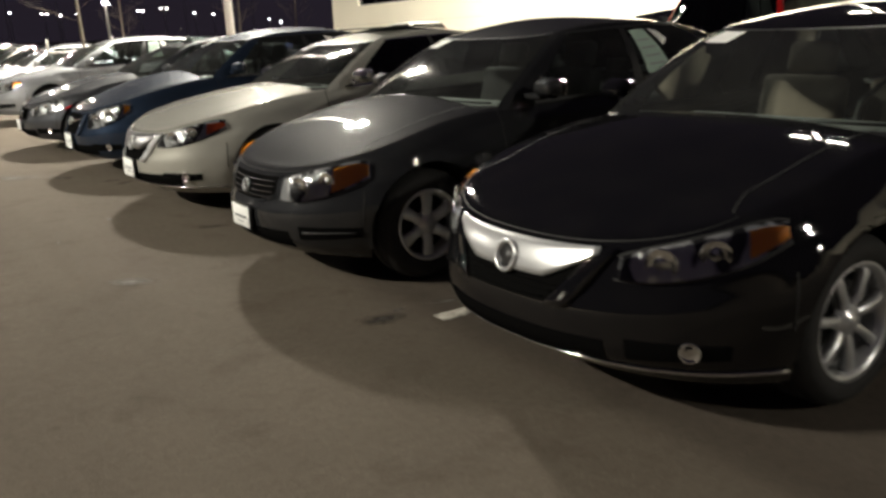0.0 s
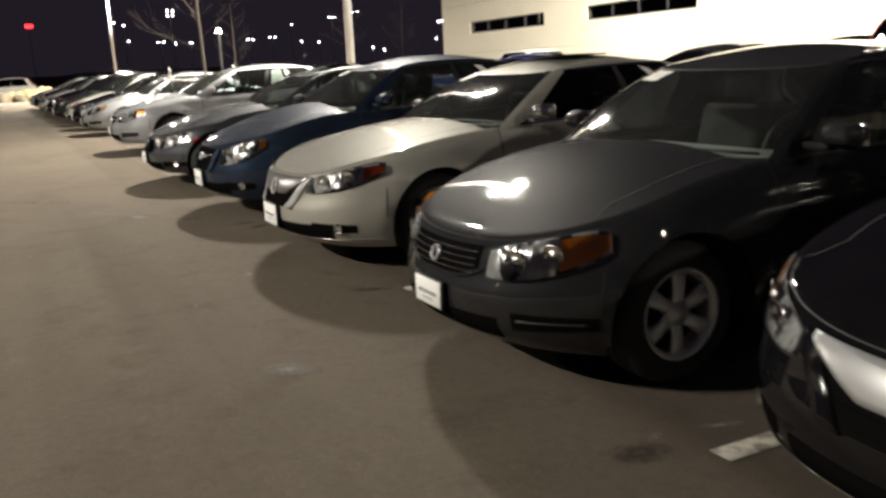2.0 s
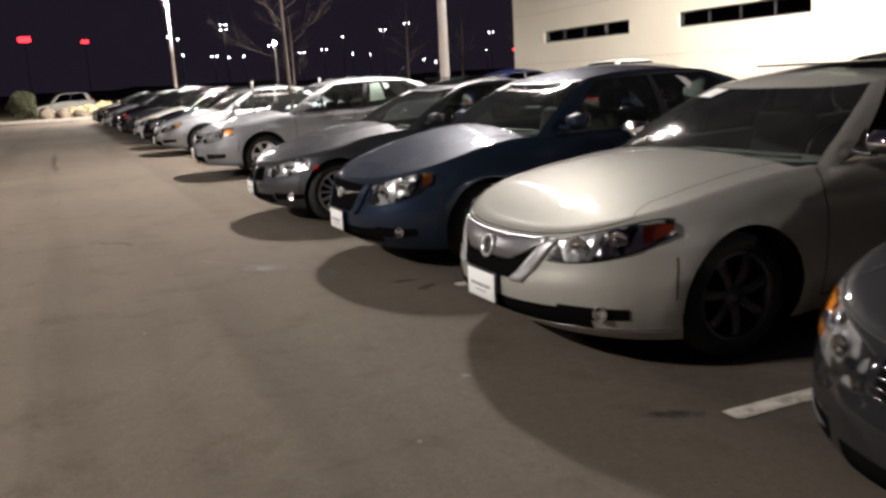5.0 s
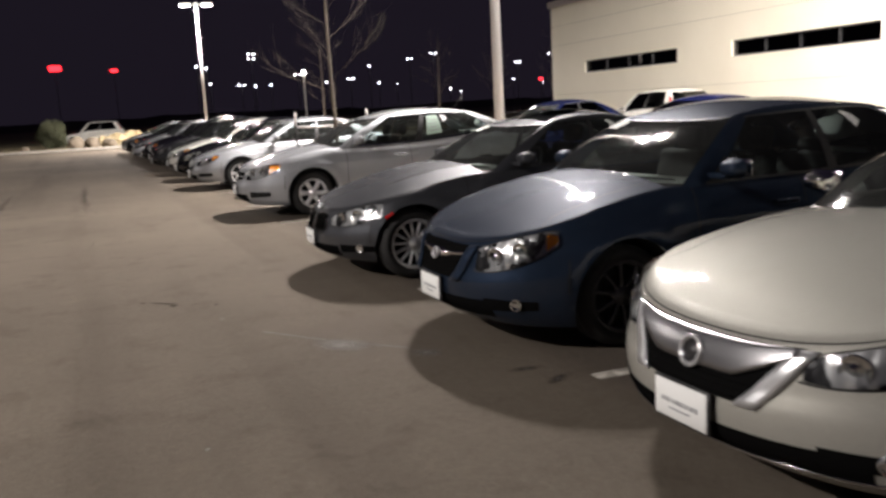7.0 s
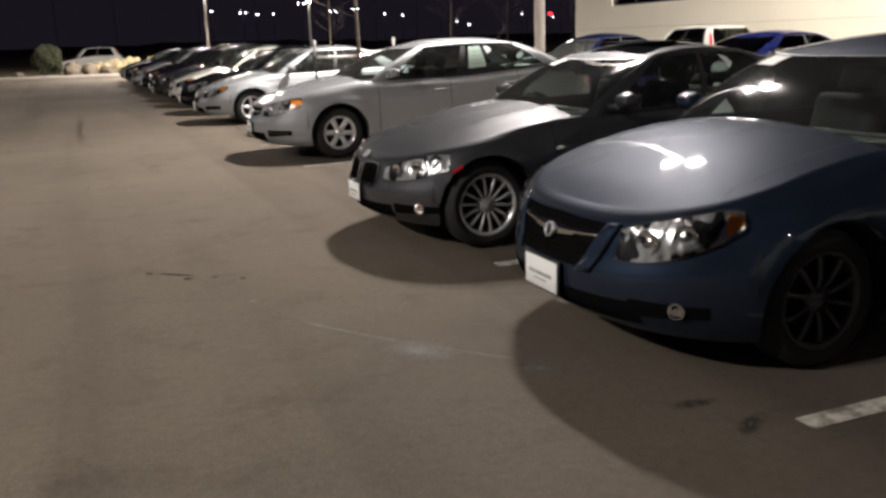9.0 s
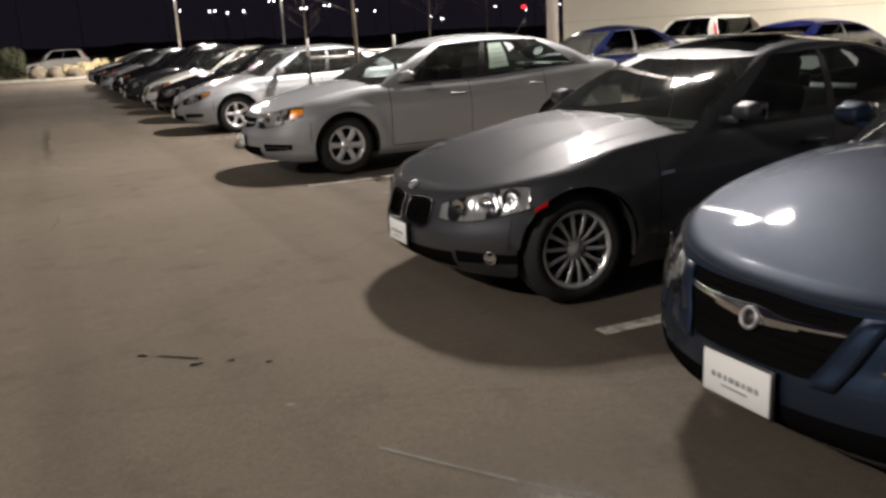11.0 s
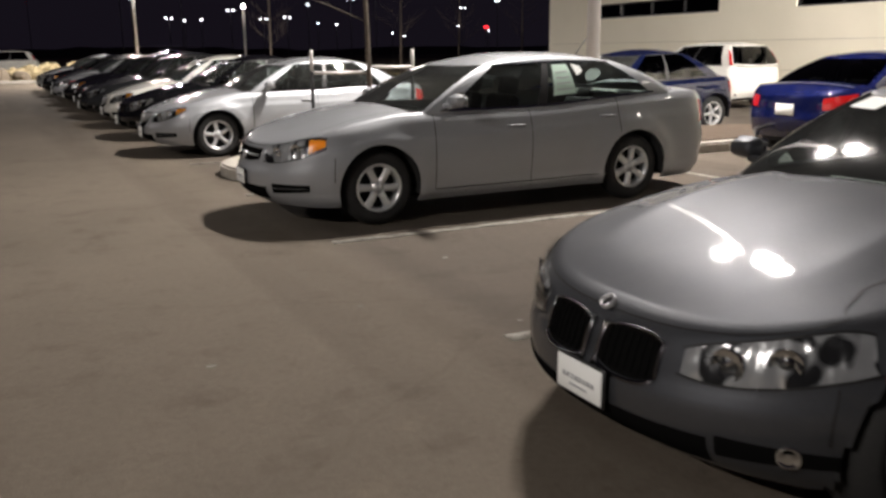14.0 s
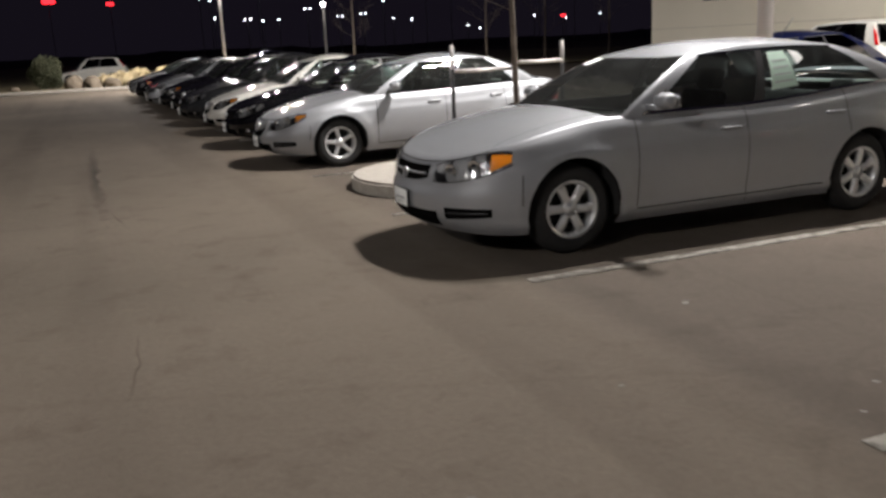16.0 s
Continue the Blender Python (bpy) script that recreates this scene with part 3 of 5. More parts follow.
    q = box_bm((0.16, 1.24, 0.56), (0, 0, 0.24), 0.05, 3)
    q.transform(pose(rx, 0, 0.48, 0, 18, 0))
    st = part("rear_seat", q, seat_mat, car)
    for sy in (-0.36, 0.36):
        q = box_bm((0.09, 0.25, 0.13), (0.02, sy, 0.57), 0.03, 2)
        q.transform(pose(rx, 0, 0.48, 0, 18, 0))
        part("headrest", q, seat_mat, st)
    part("parcel_shelf", box_bm((max(0.2, S.xd - rx - 0.25), S.W * 2 - 0.40, 0.03), ((S.xd + rx) / 2 + 0.05, 0, S.deck - 0.04)), DASH, car)
    tv = []
    for i in range(24):
        for j in range(6):
            a, q2 = 2 * math.pi * i / 24, 2 * math.pi * j / 6
            tv.append(pose(S.xa + 0.86, -0.36, S.cowl + 0.0, 0, -65, 0) @ Vector(((0.18 + 0.014 * math.cos(q2)) * math.cos(a), (0.18 + 0.014 * math.cos(q2)) * math.sin(a), 0.014 * math.sin(q2))))
    tf = [(i * 6 + j, ((i + 1) % 24) * 6 + j, ((i + 1) % 24) * 6 + (j + 1) % 6, i * 6 + (j + 1) % 6) for i in range(24) for j in range(6)]
    hang("steering_wheel", mesh_of("steering_wheel", tv, tf, BLACKPLASTIC), car)
    # wheels
    alloy = ALLOY if c["alloy"] == "bright" else DARKALLOY
    tm, rm, dm = wheel_meshes(S.rw, c["rim"], c["spokes"], c["spoke_w"], alloy)
    for ax in (S.ax0, S.ax1):
        for sy in (-1, 1):
            w = new("wheel", tm)
            w.parent = car
            w.matrix_basis = pose(ax, sy * (S.W - 0.155), S.rw, 0, ax * 137 % 60, 180 if sy < 0 else 0)
            hang("rim", rm, w)
            hang("brake_disc", dm, w)
    # seams
    P = S.P

    def seam(s0, s1, v0, v1, ns, nv):
        return S.patch(P, s0, s1, v0, v1, ns, nv, 0.0015)

    for sg in (1, -1):
        for xx, lo in ((S.ax0 + S.ra + 0.16, 0.12), (S.xb + 0.45, 0.06), (S.ax1 - S.ra * 0.55, 0.60)):
            s = S.side_x(xx)
            d = 0.004 / (S.L - S.F - S.R)
            patch_part("door_gap", *seam(sg * (s - d), sg * (s + d), lo, 0.985, 1, 18), SEAM, car)
        s0, s1 = S.side_x(S.ax0 + S.ra + 0.16), S.side_x(S.ax1 - S.ra * 0.9)
        patch_part("sill_gap", *seam(sg * s0, sg * s1, 0.115, 0.128, 16, 1), SEAM, car)
        sb = S.s_at(S.ax0 - S.ra - 0.05)
        patch_part("bumper_gap", *seam(sg * sb, sg * (sb + 0.006), 0.34, 0.66, 1, 10), SEAM, car)
        for xx in (S.xb + 0.28, S.ax1 - S.ra * 0.55 - 0.14):
            p = P(sg * S.side_x(xx), 0.80)
            part("door_handle", box_bm((0.19, 0.035, 0.028), (p.x, p.y + sg * 0.012, p.z), 0.012, 3), CHROME if c["handle_chrome"] else paint_mat, car)
        # mirrors
        p = C(sg * 1.02, 0.12)
        q = box_bm((0.12, 0.19, 0.12), (0, 0, 0), 0.05, 4)
        for vtx in q.verts:
            if vtx.co.x < 0:
                vtx.co.y *= 0.86
                vtx.co.z *= 0.8
        box_bm((0.07, 0.16, 0.04), (0.0, -sg * 0.12, -0.05), 0.012, 2, q)
        q.transform(Matrix.Translation((p.x + 0.04, sg * (S.W + 0.085), p.z + 0.05)))
        mr = part("wing_mirror", q, CHROME if c["mirror_chrome"] else paint_mat, car)
        part("mirror_glass", box_bm((0.006, 0.17, 0.10), (p.x + 0.108, sg * (S.W + 0.088), p.z + 0.052), 0.002, 1), CHROME, mr)
        # tail lamps
        if name == "suv":
            patch_part("tail_light", *S.patch(C, sg * 2.04, sg * 2.2, 0.0, lambda k: 0.72 - 0.2 * k, 6, 6, 0.012), REDLENS, car, "tall red tail lamp beside the rear window", 0.01)
        else:
            patch_part("tail_light", *S.patch(P, sg * 2.12, sg * 2.62, lambda k: 0.62, lambda k: 0.90 - 0.05 * k, 10, 4, 0.008), REDLENS, car)
    if c["front_detail"]:
        h0, h1, v0, v1 = c["headlight"]
        am = c["amber_from"]
        for sg in (1, -1):
            lo, hi = (lambda k: v0 + c["sweep"] * k ** 1.6 + 0.05 * (1 - k) ** 5), (lambda k: v1 + (0.965 - v1) * k ** 0.8 - 0.05 * (1 - k) ** 6 - 0.05 * k ** 8)
            hl = patch_part("headlight", *S.patch(P, sg * h0, sg * h1, lo, hi, 16, 6, 0.002), HEADHOUSE, car)
            for k0, rr in ((0.24, 0.056), (0.54, 0.052)):
                ctr = P(sg * (h0 + (h1 - h0) * k0), (lo(k0) + hi(k0)) / 2, 0.0)
                nx = P(sg * (h0 + (h1 - h0) * k0), (lo(k0) + hi(k0)) / 2, 0.1) - ctr
                bv, bf = lathe([(rr, 0.0), (rr * 0.97, 0.009), (rr * 0.88, 0.006), (rr * 0.5, 0.002), (rr * 0.4, 0.005), (rr * 0.2, 0.010), (0.0, 0.011)], 18)
                m3 = Matrix.Translation(ctr - Vector(nx).normalized() * -0.002) @ Vector(nx).to_track_quat("Y", "Z").to_matrix().to_4x4()
                hang("reflector", mesh_of("reflector", [m3 @ Vector(q) for q in bv], bf, HEADREFLECT), hl)
            if c["amber"]:
                patch_part("turn_signal", *S.patch(P, sg * (h0 + (h1 - h0) * am), sg * (h1 - 0.004), lambda k: lo(am + (1 - am) * k) + 0.02, lambda k: hi(am + (1 - am) * k) - 0.02, 6, 4, 0.007), c.get("signal", AMBER), hl, "amber turn signal lens")
            patch_part("lens", *S.patch(P, sg * h0, sg * h1, lo, hi, 16, 6, 0.016), LENS, hl)
            patch_part("headlight_gap", *S.patch(P, sg * (h0 - 0.01), sg * (h1 + 0.006), lambda k: lo(k) - 0.016, lo, 16, 1, 0.0025), SEAM, hl)
            patch_part("headlight_gap", *S.patch(P, sg * (h0 - 0.01), sg * (h1 + 0.006), hi, lambda k: hi(k) + 0.012, 16, 1, 0.0025), SEAM, hl)
            if c["fog"] == "slot":
                slot = patch_part("bumper_slot", *S.patch(P, sg * 0.36, sg * 0.68, lambda k: 0.19 + 0.04 * k, lambda k: 0.345 - 0.02 * k, 10, 3, 0.003), GRILLEDARK, car, "dark slot in the bumper")
                patch_part("slot_bar", *S.patch(P, sg * 0.38, sg * 0.65, 0.262, 0.282, 10, 1, 0.008), BLACKPLASTIC, slot, "", 0.006)
            elif c["fog"]:
                patch_part("fog_recess", *S.patch(P, sg * 0.36, sg * 0.66, lambda k: 0.16 + 0.03 * k, lambda k: 0.31 - 0.03 * k, 8, 3, 0.003), GRILLEDARK, car)
                ctr = P(sg * 0.54, 0.245, 0.0)
                nx = P(sg * 0.54, 0.245, 0.1) - ctr
                m3 = Matrix.Translation(ctr - Vector(nx).normalized() * -0.002) @ Vector(nx).to_track_quat("Y", "Z").to_matrix().to_4x4()
                bv, bf = lathe([(0.038, 0.002), (0.036, 0.010), (0.030, 0.006), (0.018, 0.002), (0.0, 0.006)], 16)
                hang("fog_light", mesh_of("fog_light", [m3 @ Vector(q) for q in bv], bf, HEADREFLECT), car)
        patch_part("hood_gap", *join([S.patch(P, -0.66, 0.66, lambda k: 0.925 + 0.068 * abs(2 * k - 1) ** 3, lambda k: 0.934 + 0.065 * abs(2 * k - 1) ** 3, 40, 1, 0.0015)]), SEAM, car)
        top = lambda s_, w_, o_: S.hood(s_, w_) + Vector((0, 0, o_))
        for sg in (1, -1):
            fade = lambda k: 0.02 + 0.15 * min(1, k * 3.2) ** 0.7
            patch_part("fender_gap", *S.patch(top, sg * 0.66, sg * S.side_x(S.xa + 0.22), fade, lambda k: fade(k) + 0.008, 30, 1, 0.0025), SEAM, car)
        patch_part("lower_intake", *S.patch(P, -c["intake"], c["intake"], 0.08, 0.28, 16, 4, 0.003), GRILLEDARK, car)
        g, G = c["grille"], c["gw"]
        if g == "bars":
            gr = patch_part("grille", *S.patch(P, -G, G, lambda k: 0.60 + 0.10 * abs(2 * k - 1) ** 3, 0.89, 20, 5, 0.004), GRILLEDARK, car)
            for k in range(4):
                a = 0.645 + k * 0.06
                patch_part("grille_bar", *S.patch(P, -G + 0.01, G - 0.01, a, a + 0.016, 20, 1, 0.016), GRILLEBAR, gr, "", 0.008)
            rims = [S.patch(P, -G - 0.02, G + 0.02, lambda k: 0.575 + 0.10 * abs(2 * k - 1) ** 3, lambda k: 0.60 + 0.10 * abs(2 * k - 1) ** 3, 20, 1, 0.012), S.patch(P, -G - 0.02, G + 0.02, 0.885, 0.905, 20, 1, 0.014)]
            patch_part("grille_surround", *join(rims), paint_mat, gr)
        elif g == "shield":
            slant = lambda k: max(0.0, (abs(2 * k - 1) - 0.52) / 0.48)
            gr = patch_part("grille", *S.patch(P, -G - 0.02, G + 0.02, lambda k: 0.485 + 0.30 * slant(k), 0.905, 28, 6, 0.004), GRILLEDARK, car)
            for k in range(3):
                a = 0.52 + k * 0.045
                patch_part("grille_bar", *S.patch(P, -G * (0.5 + 0.1 * k), G * (0.5 + 0.1 * k), a, a + 0.010, 14, 1, 0.012), GRILLEDARK, gr, "", 0.006)
            lip = lambda k: 0.665 + 0.20 * max(0.0, (abs(2 * k - 1) - 0.42) / 0.58)
            patch_part("grille_beak", *S.patch(P, -G - 0.01, G + 0.01, lip, lambda k: 0.91, 28, 6, 0.022), c.get("beak", BEAK), gr, "brushed metal grille beak", 0.016)
            for sg in (1, -1):
                band = lambda a, b_, o: P(sg * (G * (0.52 + 0.48 * a) + 0.062 * b_), 0.475 + 0.425 * a, o)
                patch_part("grille_side", *S.patch(band, 0, 1, 0, 1, 8, 3, 0.018), c.get("cheek", paint_mat), gr, "", 0.014)
        elif g == "wing":
            gr = patch_part("grille", *S.patch(P, -G - 0.02, G + 0.02, lambda k: 0.50 + 0.24 * max(0.0, (abs(2 * k - 1) - 0.6) / 0.4), lambda k: 0.91 - 0.02 * abs(2 * k - 1), 28, 6, 0.004), GRILLEDARK, car)
            for a in (0.56, 0.62, 0.68, 0.86):
                patch_part("grille_bar", *S.patch(P, -G * 0.75, G * 0.75, a, a + 0.010, 16, 1, 0.012), GRILLEDARK, gr, "", 0.006)
            patch_part("grille_wing", *join([S.patch(P, -G + 0.015, G - 0.015, lambda k: 0.755 + 0.03 * abs(2 * k - 1), lambda k: 0.80 + 0.02 * abs(2 * k - 1), 20, 1, 0.02)]), CHROME, gr, "chrome wing-shaped bar", 0.012)
            patch_part("grille_wing", *join([S.patch(P, -0.10, 0.10, lambda k: 0.72 + 0.03 * abs(2 * k - 1), lambda k: 0.83 - 0.03 * abs(2 * k - 1), 10, 2, 0.016)]), CHROME, gr, "chrome wing-shaped bar", 0.012)
            for sg in (1, -1):
                band = lambda a, b_, o: P(sg * (G * (0.66 + 0.36 * a) + 0.06 * b_), 0.475 + 0.425 * a, o)
                patch_part("grille_side", *S.patch(band, 0, 1, 0, 1, 8, 3, 0.022), paint_mat, gr, "", 0.015)
        elif g == "kidney":
            for sg in (1, -1):
                gr = patch_part("grille", *S.patch(P, sg * 0.018, sg * 0.185, lambda k: 0.535 + 0.05 * abs(2 * k - 1) ** 3, lambda k: 0.875 - 0.05 * abs(2 * k - 1) ** 3, 10, 6, 0.006), GRILLEDARK, car, "black kidney-shaped grille opening")
                patch_part("grille_rim", *join([S.patch(P, sg * 0.014, sg * 0.189, lambda k: 0.51 + 0.05 * abs(2 * k - 1) ** 3, lambda k: 0.538 + 0.05 * abs(2 * k - 1) ** 3, 10, 1, 0.016),
                                                S.patch(P, sg * 0.010, sg * 0.020, 0.53, 0.86, 1, 6, 0.014), S.patch(P, sg * 0.183, sg * 0.191, 0.58, 0.83, 1, 6, 0.012),
                                                S.patch(P, sg * 0.014, sg * 0.189, lambda k: 0.872 - 0.05 * abs(2 * k - 1) ** 3, lambda k: 0.89 - 0.05 * abs(2 * k - 1) ** 3, 10, 1, 0.016)]), GRILLEBAR, gr, "dark chrome surround", 0.006)
                for k in range(7):
                    a = 0.034 + k * 0.021
                    patch_part("grille_bar", *S.patch(P, sg * a, sg * (a + 0.004), 0.57, 0.85, 1, 4, 0.013), GRILLEDARK, gr, "", 0.006)
        else:
            gr = patch_part("grille", *S.patch(P, -G, G, lambda k: 0.66 + 0.06 * abs(2 * k - 1) ** 2, 0.88, 20, 4, 0.004), GRILLEDARK, car)
            patch_part("grille_bar", *S.patch(P, -G + 0.02, G - 0.02, 0.76, 0.79, 20, 1, 0.016), paint_mat, gr, "", 0.01)
        ctr = P(0, c.get("badge", 0.75), 0.028)
        br = {"shield": 1.25, "kidney": 0.62}.get(g, 0.75)
        bv, bf = lathe([(0.050 * br, -0.012), (0.052 * br, 0.0), (0.048 * br, 0.006), (0.040 * br, 0.006), (0.037 * br, 0.0), (0.036 * br, -0.012)], 24)
        tilt = pose(ctr.x, 0, ctr.z, 55 if g == "kidney" else 16, 0, 90)
        badge = hang("badge", mesh_of("badge", [tilt @ Vector(q) for q in bv], bf, ALLOY), car)
        bv, bf = lathe([(0.0, -0.004), (0.038 * br, -0.006), (0.038 * br, -0.014)], 20)
        hang("badge_field", mesh_of("badge_field", [tilt @ Vector(q) for q in bv], bf, BLACKPLASTIC), badge)
        if c["lip"]:
            patch_part("bumper_lip", *S.patch(P, -S.s_at(S.ax0 - S.ra - 0.04), S.s_at(S.ax0 - S.ra - 0.04), 0.075, 0.095, 40, 1, 0.012), CHROME, car, "bright lower lip strip", 0.01)
        if c["plate"]:
            pz = c.get("plate_z", 0.36)
            ps_ = c["plate_s"]
            px = P(0, max(0.0, (pz - S.z0) / (S.top(0.0) - S.z0))).x - 0.004
            pl = part("license_plate", box_bm((0.008, 0.305 * ps_, 0.150 * ps_), (px - 0.022, 0, pz), 0.003, 1), PAPER, car, "white paper dealer plate")
            part("plate_frame", box_bm((0.012, 0.325 * ps_, 0.172 * ps_), (px - 0.014, 0, pz), 0.004, 1), BLACKPLASTIC, pl)
            q = bmesh.new()
            for k, wl in enumerate((0.016, 0.024, 0.014, 0.02, 0.022, 0.012, 0.02, 0.018)):
                box_bm((0.002, wl * ps_, 0.018), (px - 0.0275, (-0.098 + 0.028 * k) * ps_, pz - 0.002), 0.0, 1, q)
            box_bm((0.002, 0.12 * ps_, 0.007), (px - 0.0275, 0.0, pz - 0.032), 0.0, 1, q)
            part("plate_lettering", q, INK, pl)
            part("plate_bracket", box_bm((0.06, 0.22, 0.10), (px + 0.02, 0, pz), 0.004, 1), BLACKPLASTIC, pl)
    else:
        p = P(3.0, 0.5)
        pl = part("license_plate", box_bm((0.008, 0.305, 0.150), (p.x + 0.012, 0, p.z + 0.08), 0.003, 1), PAPER, car)
    # paper in the glass
    if c["paper"]:
        patch_part("windscreen_paper", *S.patch(C, 0.33, 0.60, 0.79, 0.945, 4, 3, 0.003), PAPER, car, "white price sheet behind the glass")
    if c["sticker"]:
        for sg in ((-1,) if c["sticker"] == "near" else (1, -1)):
            st = patch_part("window_sticker", *S.patch(C, sg * (fc + 0.03), sg * (fc + 0.14), 0.20, 0.84, 4, 4, 0.003), GREENPAPER, car, "pale green window sticker sheet")
            for k in range(4):
                patch_part("sticker_line", *S.patch(C, sg * (fc + 0.045), sg * (fc + 0.125), 0.3 + 0.12 * k, 0.32 + 0.12 * k, 2, 1, 0.005), INK, st)
    if c["tag"]:
        patch_part("window_tag", *S.patch(C, -(fc + 0.17), -(fc + 0.22), lambda k: 0.55 + 0.1 * k, lambda k: 0.84 - 0.06 * k, 3, 3, 0.004), PAPER, car, "small white paper tag on the glass")
    if c["marker"]:
        for sg in (1, -1):
            patch_part("side_marker", *S.patch(P, sg * S.s_at(S.ax0 - 0.30), sg * S.s_at(S.ax0 - 0.23), lambda k: 0.69 + 0.05 * k, lambda k: 0.73 + 0.05 * k, 4, 2, 0.005), REDLENS, car, "orange-red side marker lens")
            patch_part("fender_repeater", *S.patch(P, sg * S.side_x(S.ax0 + 0.52), sg * S.side_x(S.ax0 + 0.62), 0.72, 0.755, 4, 1, 0.006), CHROME, car)
    # wipers
    for yy in (-0.42, 0.22):
        q = box_bm((0.014, 0.62, 0.012), (0, 0, 0), 0.003, 1)
        q.transform(pose(S.xa + 0.14 + 0.05, yy, S.C(0.3, 0.04).z + 0.015, 0, 0, 7))
        part("wiper", q, BLACKPLASTIC, car)
    if c["sunroof"]:
        mid = (S.xb + S.xc) / 2 - 0.15
        zz = S.roof(1.4, 1.0).z
        part("sunroof", box_bm((0.48, 0.86, 0.012), (mid, 0, zz + 0.0), 0.005, 1), GLASS, car)
    if c.get("aerial"):
        v_, f_ = tube([(S.xc - 0.1, 0, S.H - 0.02), (S.xc + 0.05, 0, S.H + 0.16)], [0.005, 0.003], 6)
        hang("aerial", mesh_of("aerial", v_, f_, BLACKPLASTIC), car)
    zg = ground_z(y)
    car.matrix_world = pose(x, y, zg, 0, 0, yaw)
    if yaw == 180:
        car.matrix_world = pose(x + S.L, y, zg, 0, 0, 180)
    return car


# ---- ground ----


gy = [-1500, -200, -60] + [-20 + 0.8 * k for k in range(51)] + [40, 100, 400, 1500]
GV = [(x, y, ground_z(y)) for y in gy for x in (-1500, -60, 60, 1500)]
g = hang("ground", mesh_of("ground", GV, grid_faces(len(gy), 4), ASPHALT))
tagged(g, "grey-brown worn asphalt of the parking lot", "ground", kind="structure")
verge = part("verge", box_bm((200, 160, 0.14), (-30, 142, 0.07), 0.03), DRYGRASS)
tagged(verge, "dry grass strip beyond the lot's end", "verge", kind="structure")

# parking lines, 2.7 m apart
LINES = [-1.24, 1.46, 4.16, 6.86, 9.56, 12.26, 14.96, 17.67, 20.38]
LINES += [23.4 + 2.7 * k for k in range(13)]
for yy in LINES:
    ob = part("parking_line", box_bm((5.2, 0.10, 0.004), (2.38 + 2.6, yy, 0.004 + ground_z(yy))), LINE)
    tagged(ob, "worn white painted parking line on asphalt", "parking line", "parking lines", "structure")
for k in range(15):
    ya, yb = -19.5 + 2.7 * k, -19.5 + 2.7 * (k + 1)
    za, zb = ground_z(ya) + 0.005, ground_z(yb) + 0.005
    ob = hang("parking_line", mesh_of("parking_line", [(7.59, ya, za), (7.69, ya, za), (7.69, yb, zb), (7.59, yb, zb)], [(0, 1, 2, 3)], LINE))
    tagged(ob, "worn white painted line between the rows", "parking line", "parking lines", "structure")
for yy in (4.16, 6.86, 9.56, 12.26, 14.96, 17.67, 20.38):
    ob = part("parking_line", box_bm((5.0, 0.10, 0.004), (7.72 + 2.5, yy + 0.8, 0.004 + ground_z(yy + 0.8))), LINE)
    tagged(ob, "worn white painted parking line on asphalt", "parking line", "parking lines", "structure")


def rounded_slab(x0, y0, x1, y1, r, h, bevel=0.03, n=8):
    b = bmesh.new()
    vs = []
    for cx, cy, a0 in ((x1 - r, y1 - r, 0), (x0 + r, y1 - r, 90), (x0 + r, y0 + r, 180), (x1 - r, y0 + r, 270)):
        for k in range(n + 1):
            q = radians(a0 + 90 * k / n)
            vs.append(b.verts.new((cx + r * math.cos(q), cy + r * math.sin(q), 0)))
    f = b.faces.new(vs)
    e = bmesh.ops.extrude_face_region(b, geom=[f])
    up = [v for v in e["geom"] if isinstance(v, bmesh.types.BMVert)]
    bmesh.ops.translate(b, verts=up, vec=(0, 0, h))
    top = [ed for ed in b.edges if all(v.co.z > h / 2 for v in ed.verts)]
    bmesh.ops.bevel(b, geom=top, offset=bevel, segments=2, affect="EDGES")
    bmesh.ops.recalc_face_normals(b, faces=b.faces[:])
    return b


isl = part("kerb_island", rounded_slab(2.5, 20.75, 12.6, 23.1, 1.15, 0.15), CONCRETE, None, "", False)
tagged(isl, "concrete kerb island planted with a young tree", "kerb", kind="structure")
part("planting_bed", rounded_slab(3.5, 20.95, 12.4, 22.9, 0.9, 0.17, 0.02), SOIL, isl, "", False)

# ---- building ----
bld = new("building")
tagged(bld, "cream panel-clad building with narrow dark strip windows", "building", kind="structure")
BL, BH = 75.0, 5.6
WINS = [(0.0 + 3.12, 6.74), (12.87, 5.98), (21.9, 6.0), (31.0, 6.0), (40.0, 6.0), (49.0, 6.0)]
wz0, wz1 = 2.58, 3.08
part("wall", box_bm((0.3, BL, wz0 + 0.3), (0.15, -BL / 2, wz0 / 2 - 0.15)), WALL, bld, "", False)
part("wall", box_bm((0.3, BL, BH - wz1), (0.15, -BL / 2, (BH + wz1) / 2)), WALL, bld, "", False)
edges = [0.0]
for a, w in WINS:
    edges += [a, a + w]
edges.append(BL)
for a, b_ in zip(edges[0::2], edges[1::2]):
    part("wall", box_bm((0.3, b_ - a, wz1 - wz0), (0.15, -(a + b_) / 2, (wz0 + wz1) / 2)), WALL, bld, "", False)
part("wall", box_bm((25.0, 0.3, BH), (12.8, -0.15, BH / 2)), WALL, bld, "", False)
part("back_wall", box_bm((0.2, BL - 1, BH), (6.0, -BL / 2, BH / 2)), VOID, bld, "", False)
part("coping", box_bm((0.5, BL + 0.2, 0.28), (0.12, -BL / 2, BH + 0.14), 0.03), POLEPAINT, bld)
part("roof_slab", box_bm((25, BL, 0.2), (12.9, -BL / 2, BH - 0.12)), CONCRETE, bld, "", False)
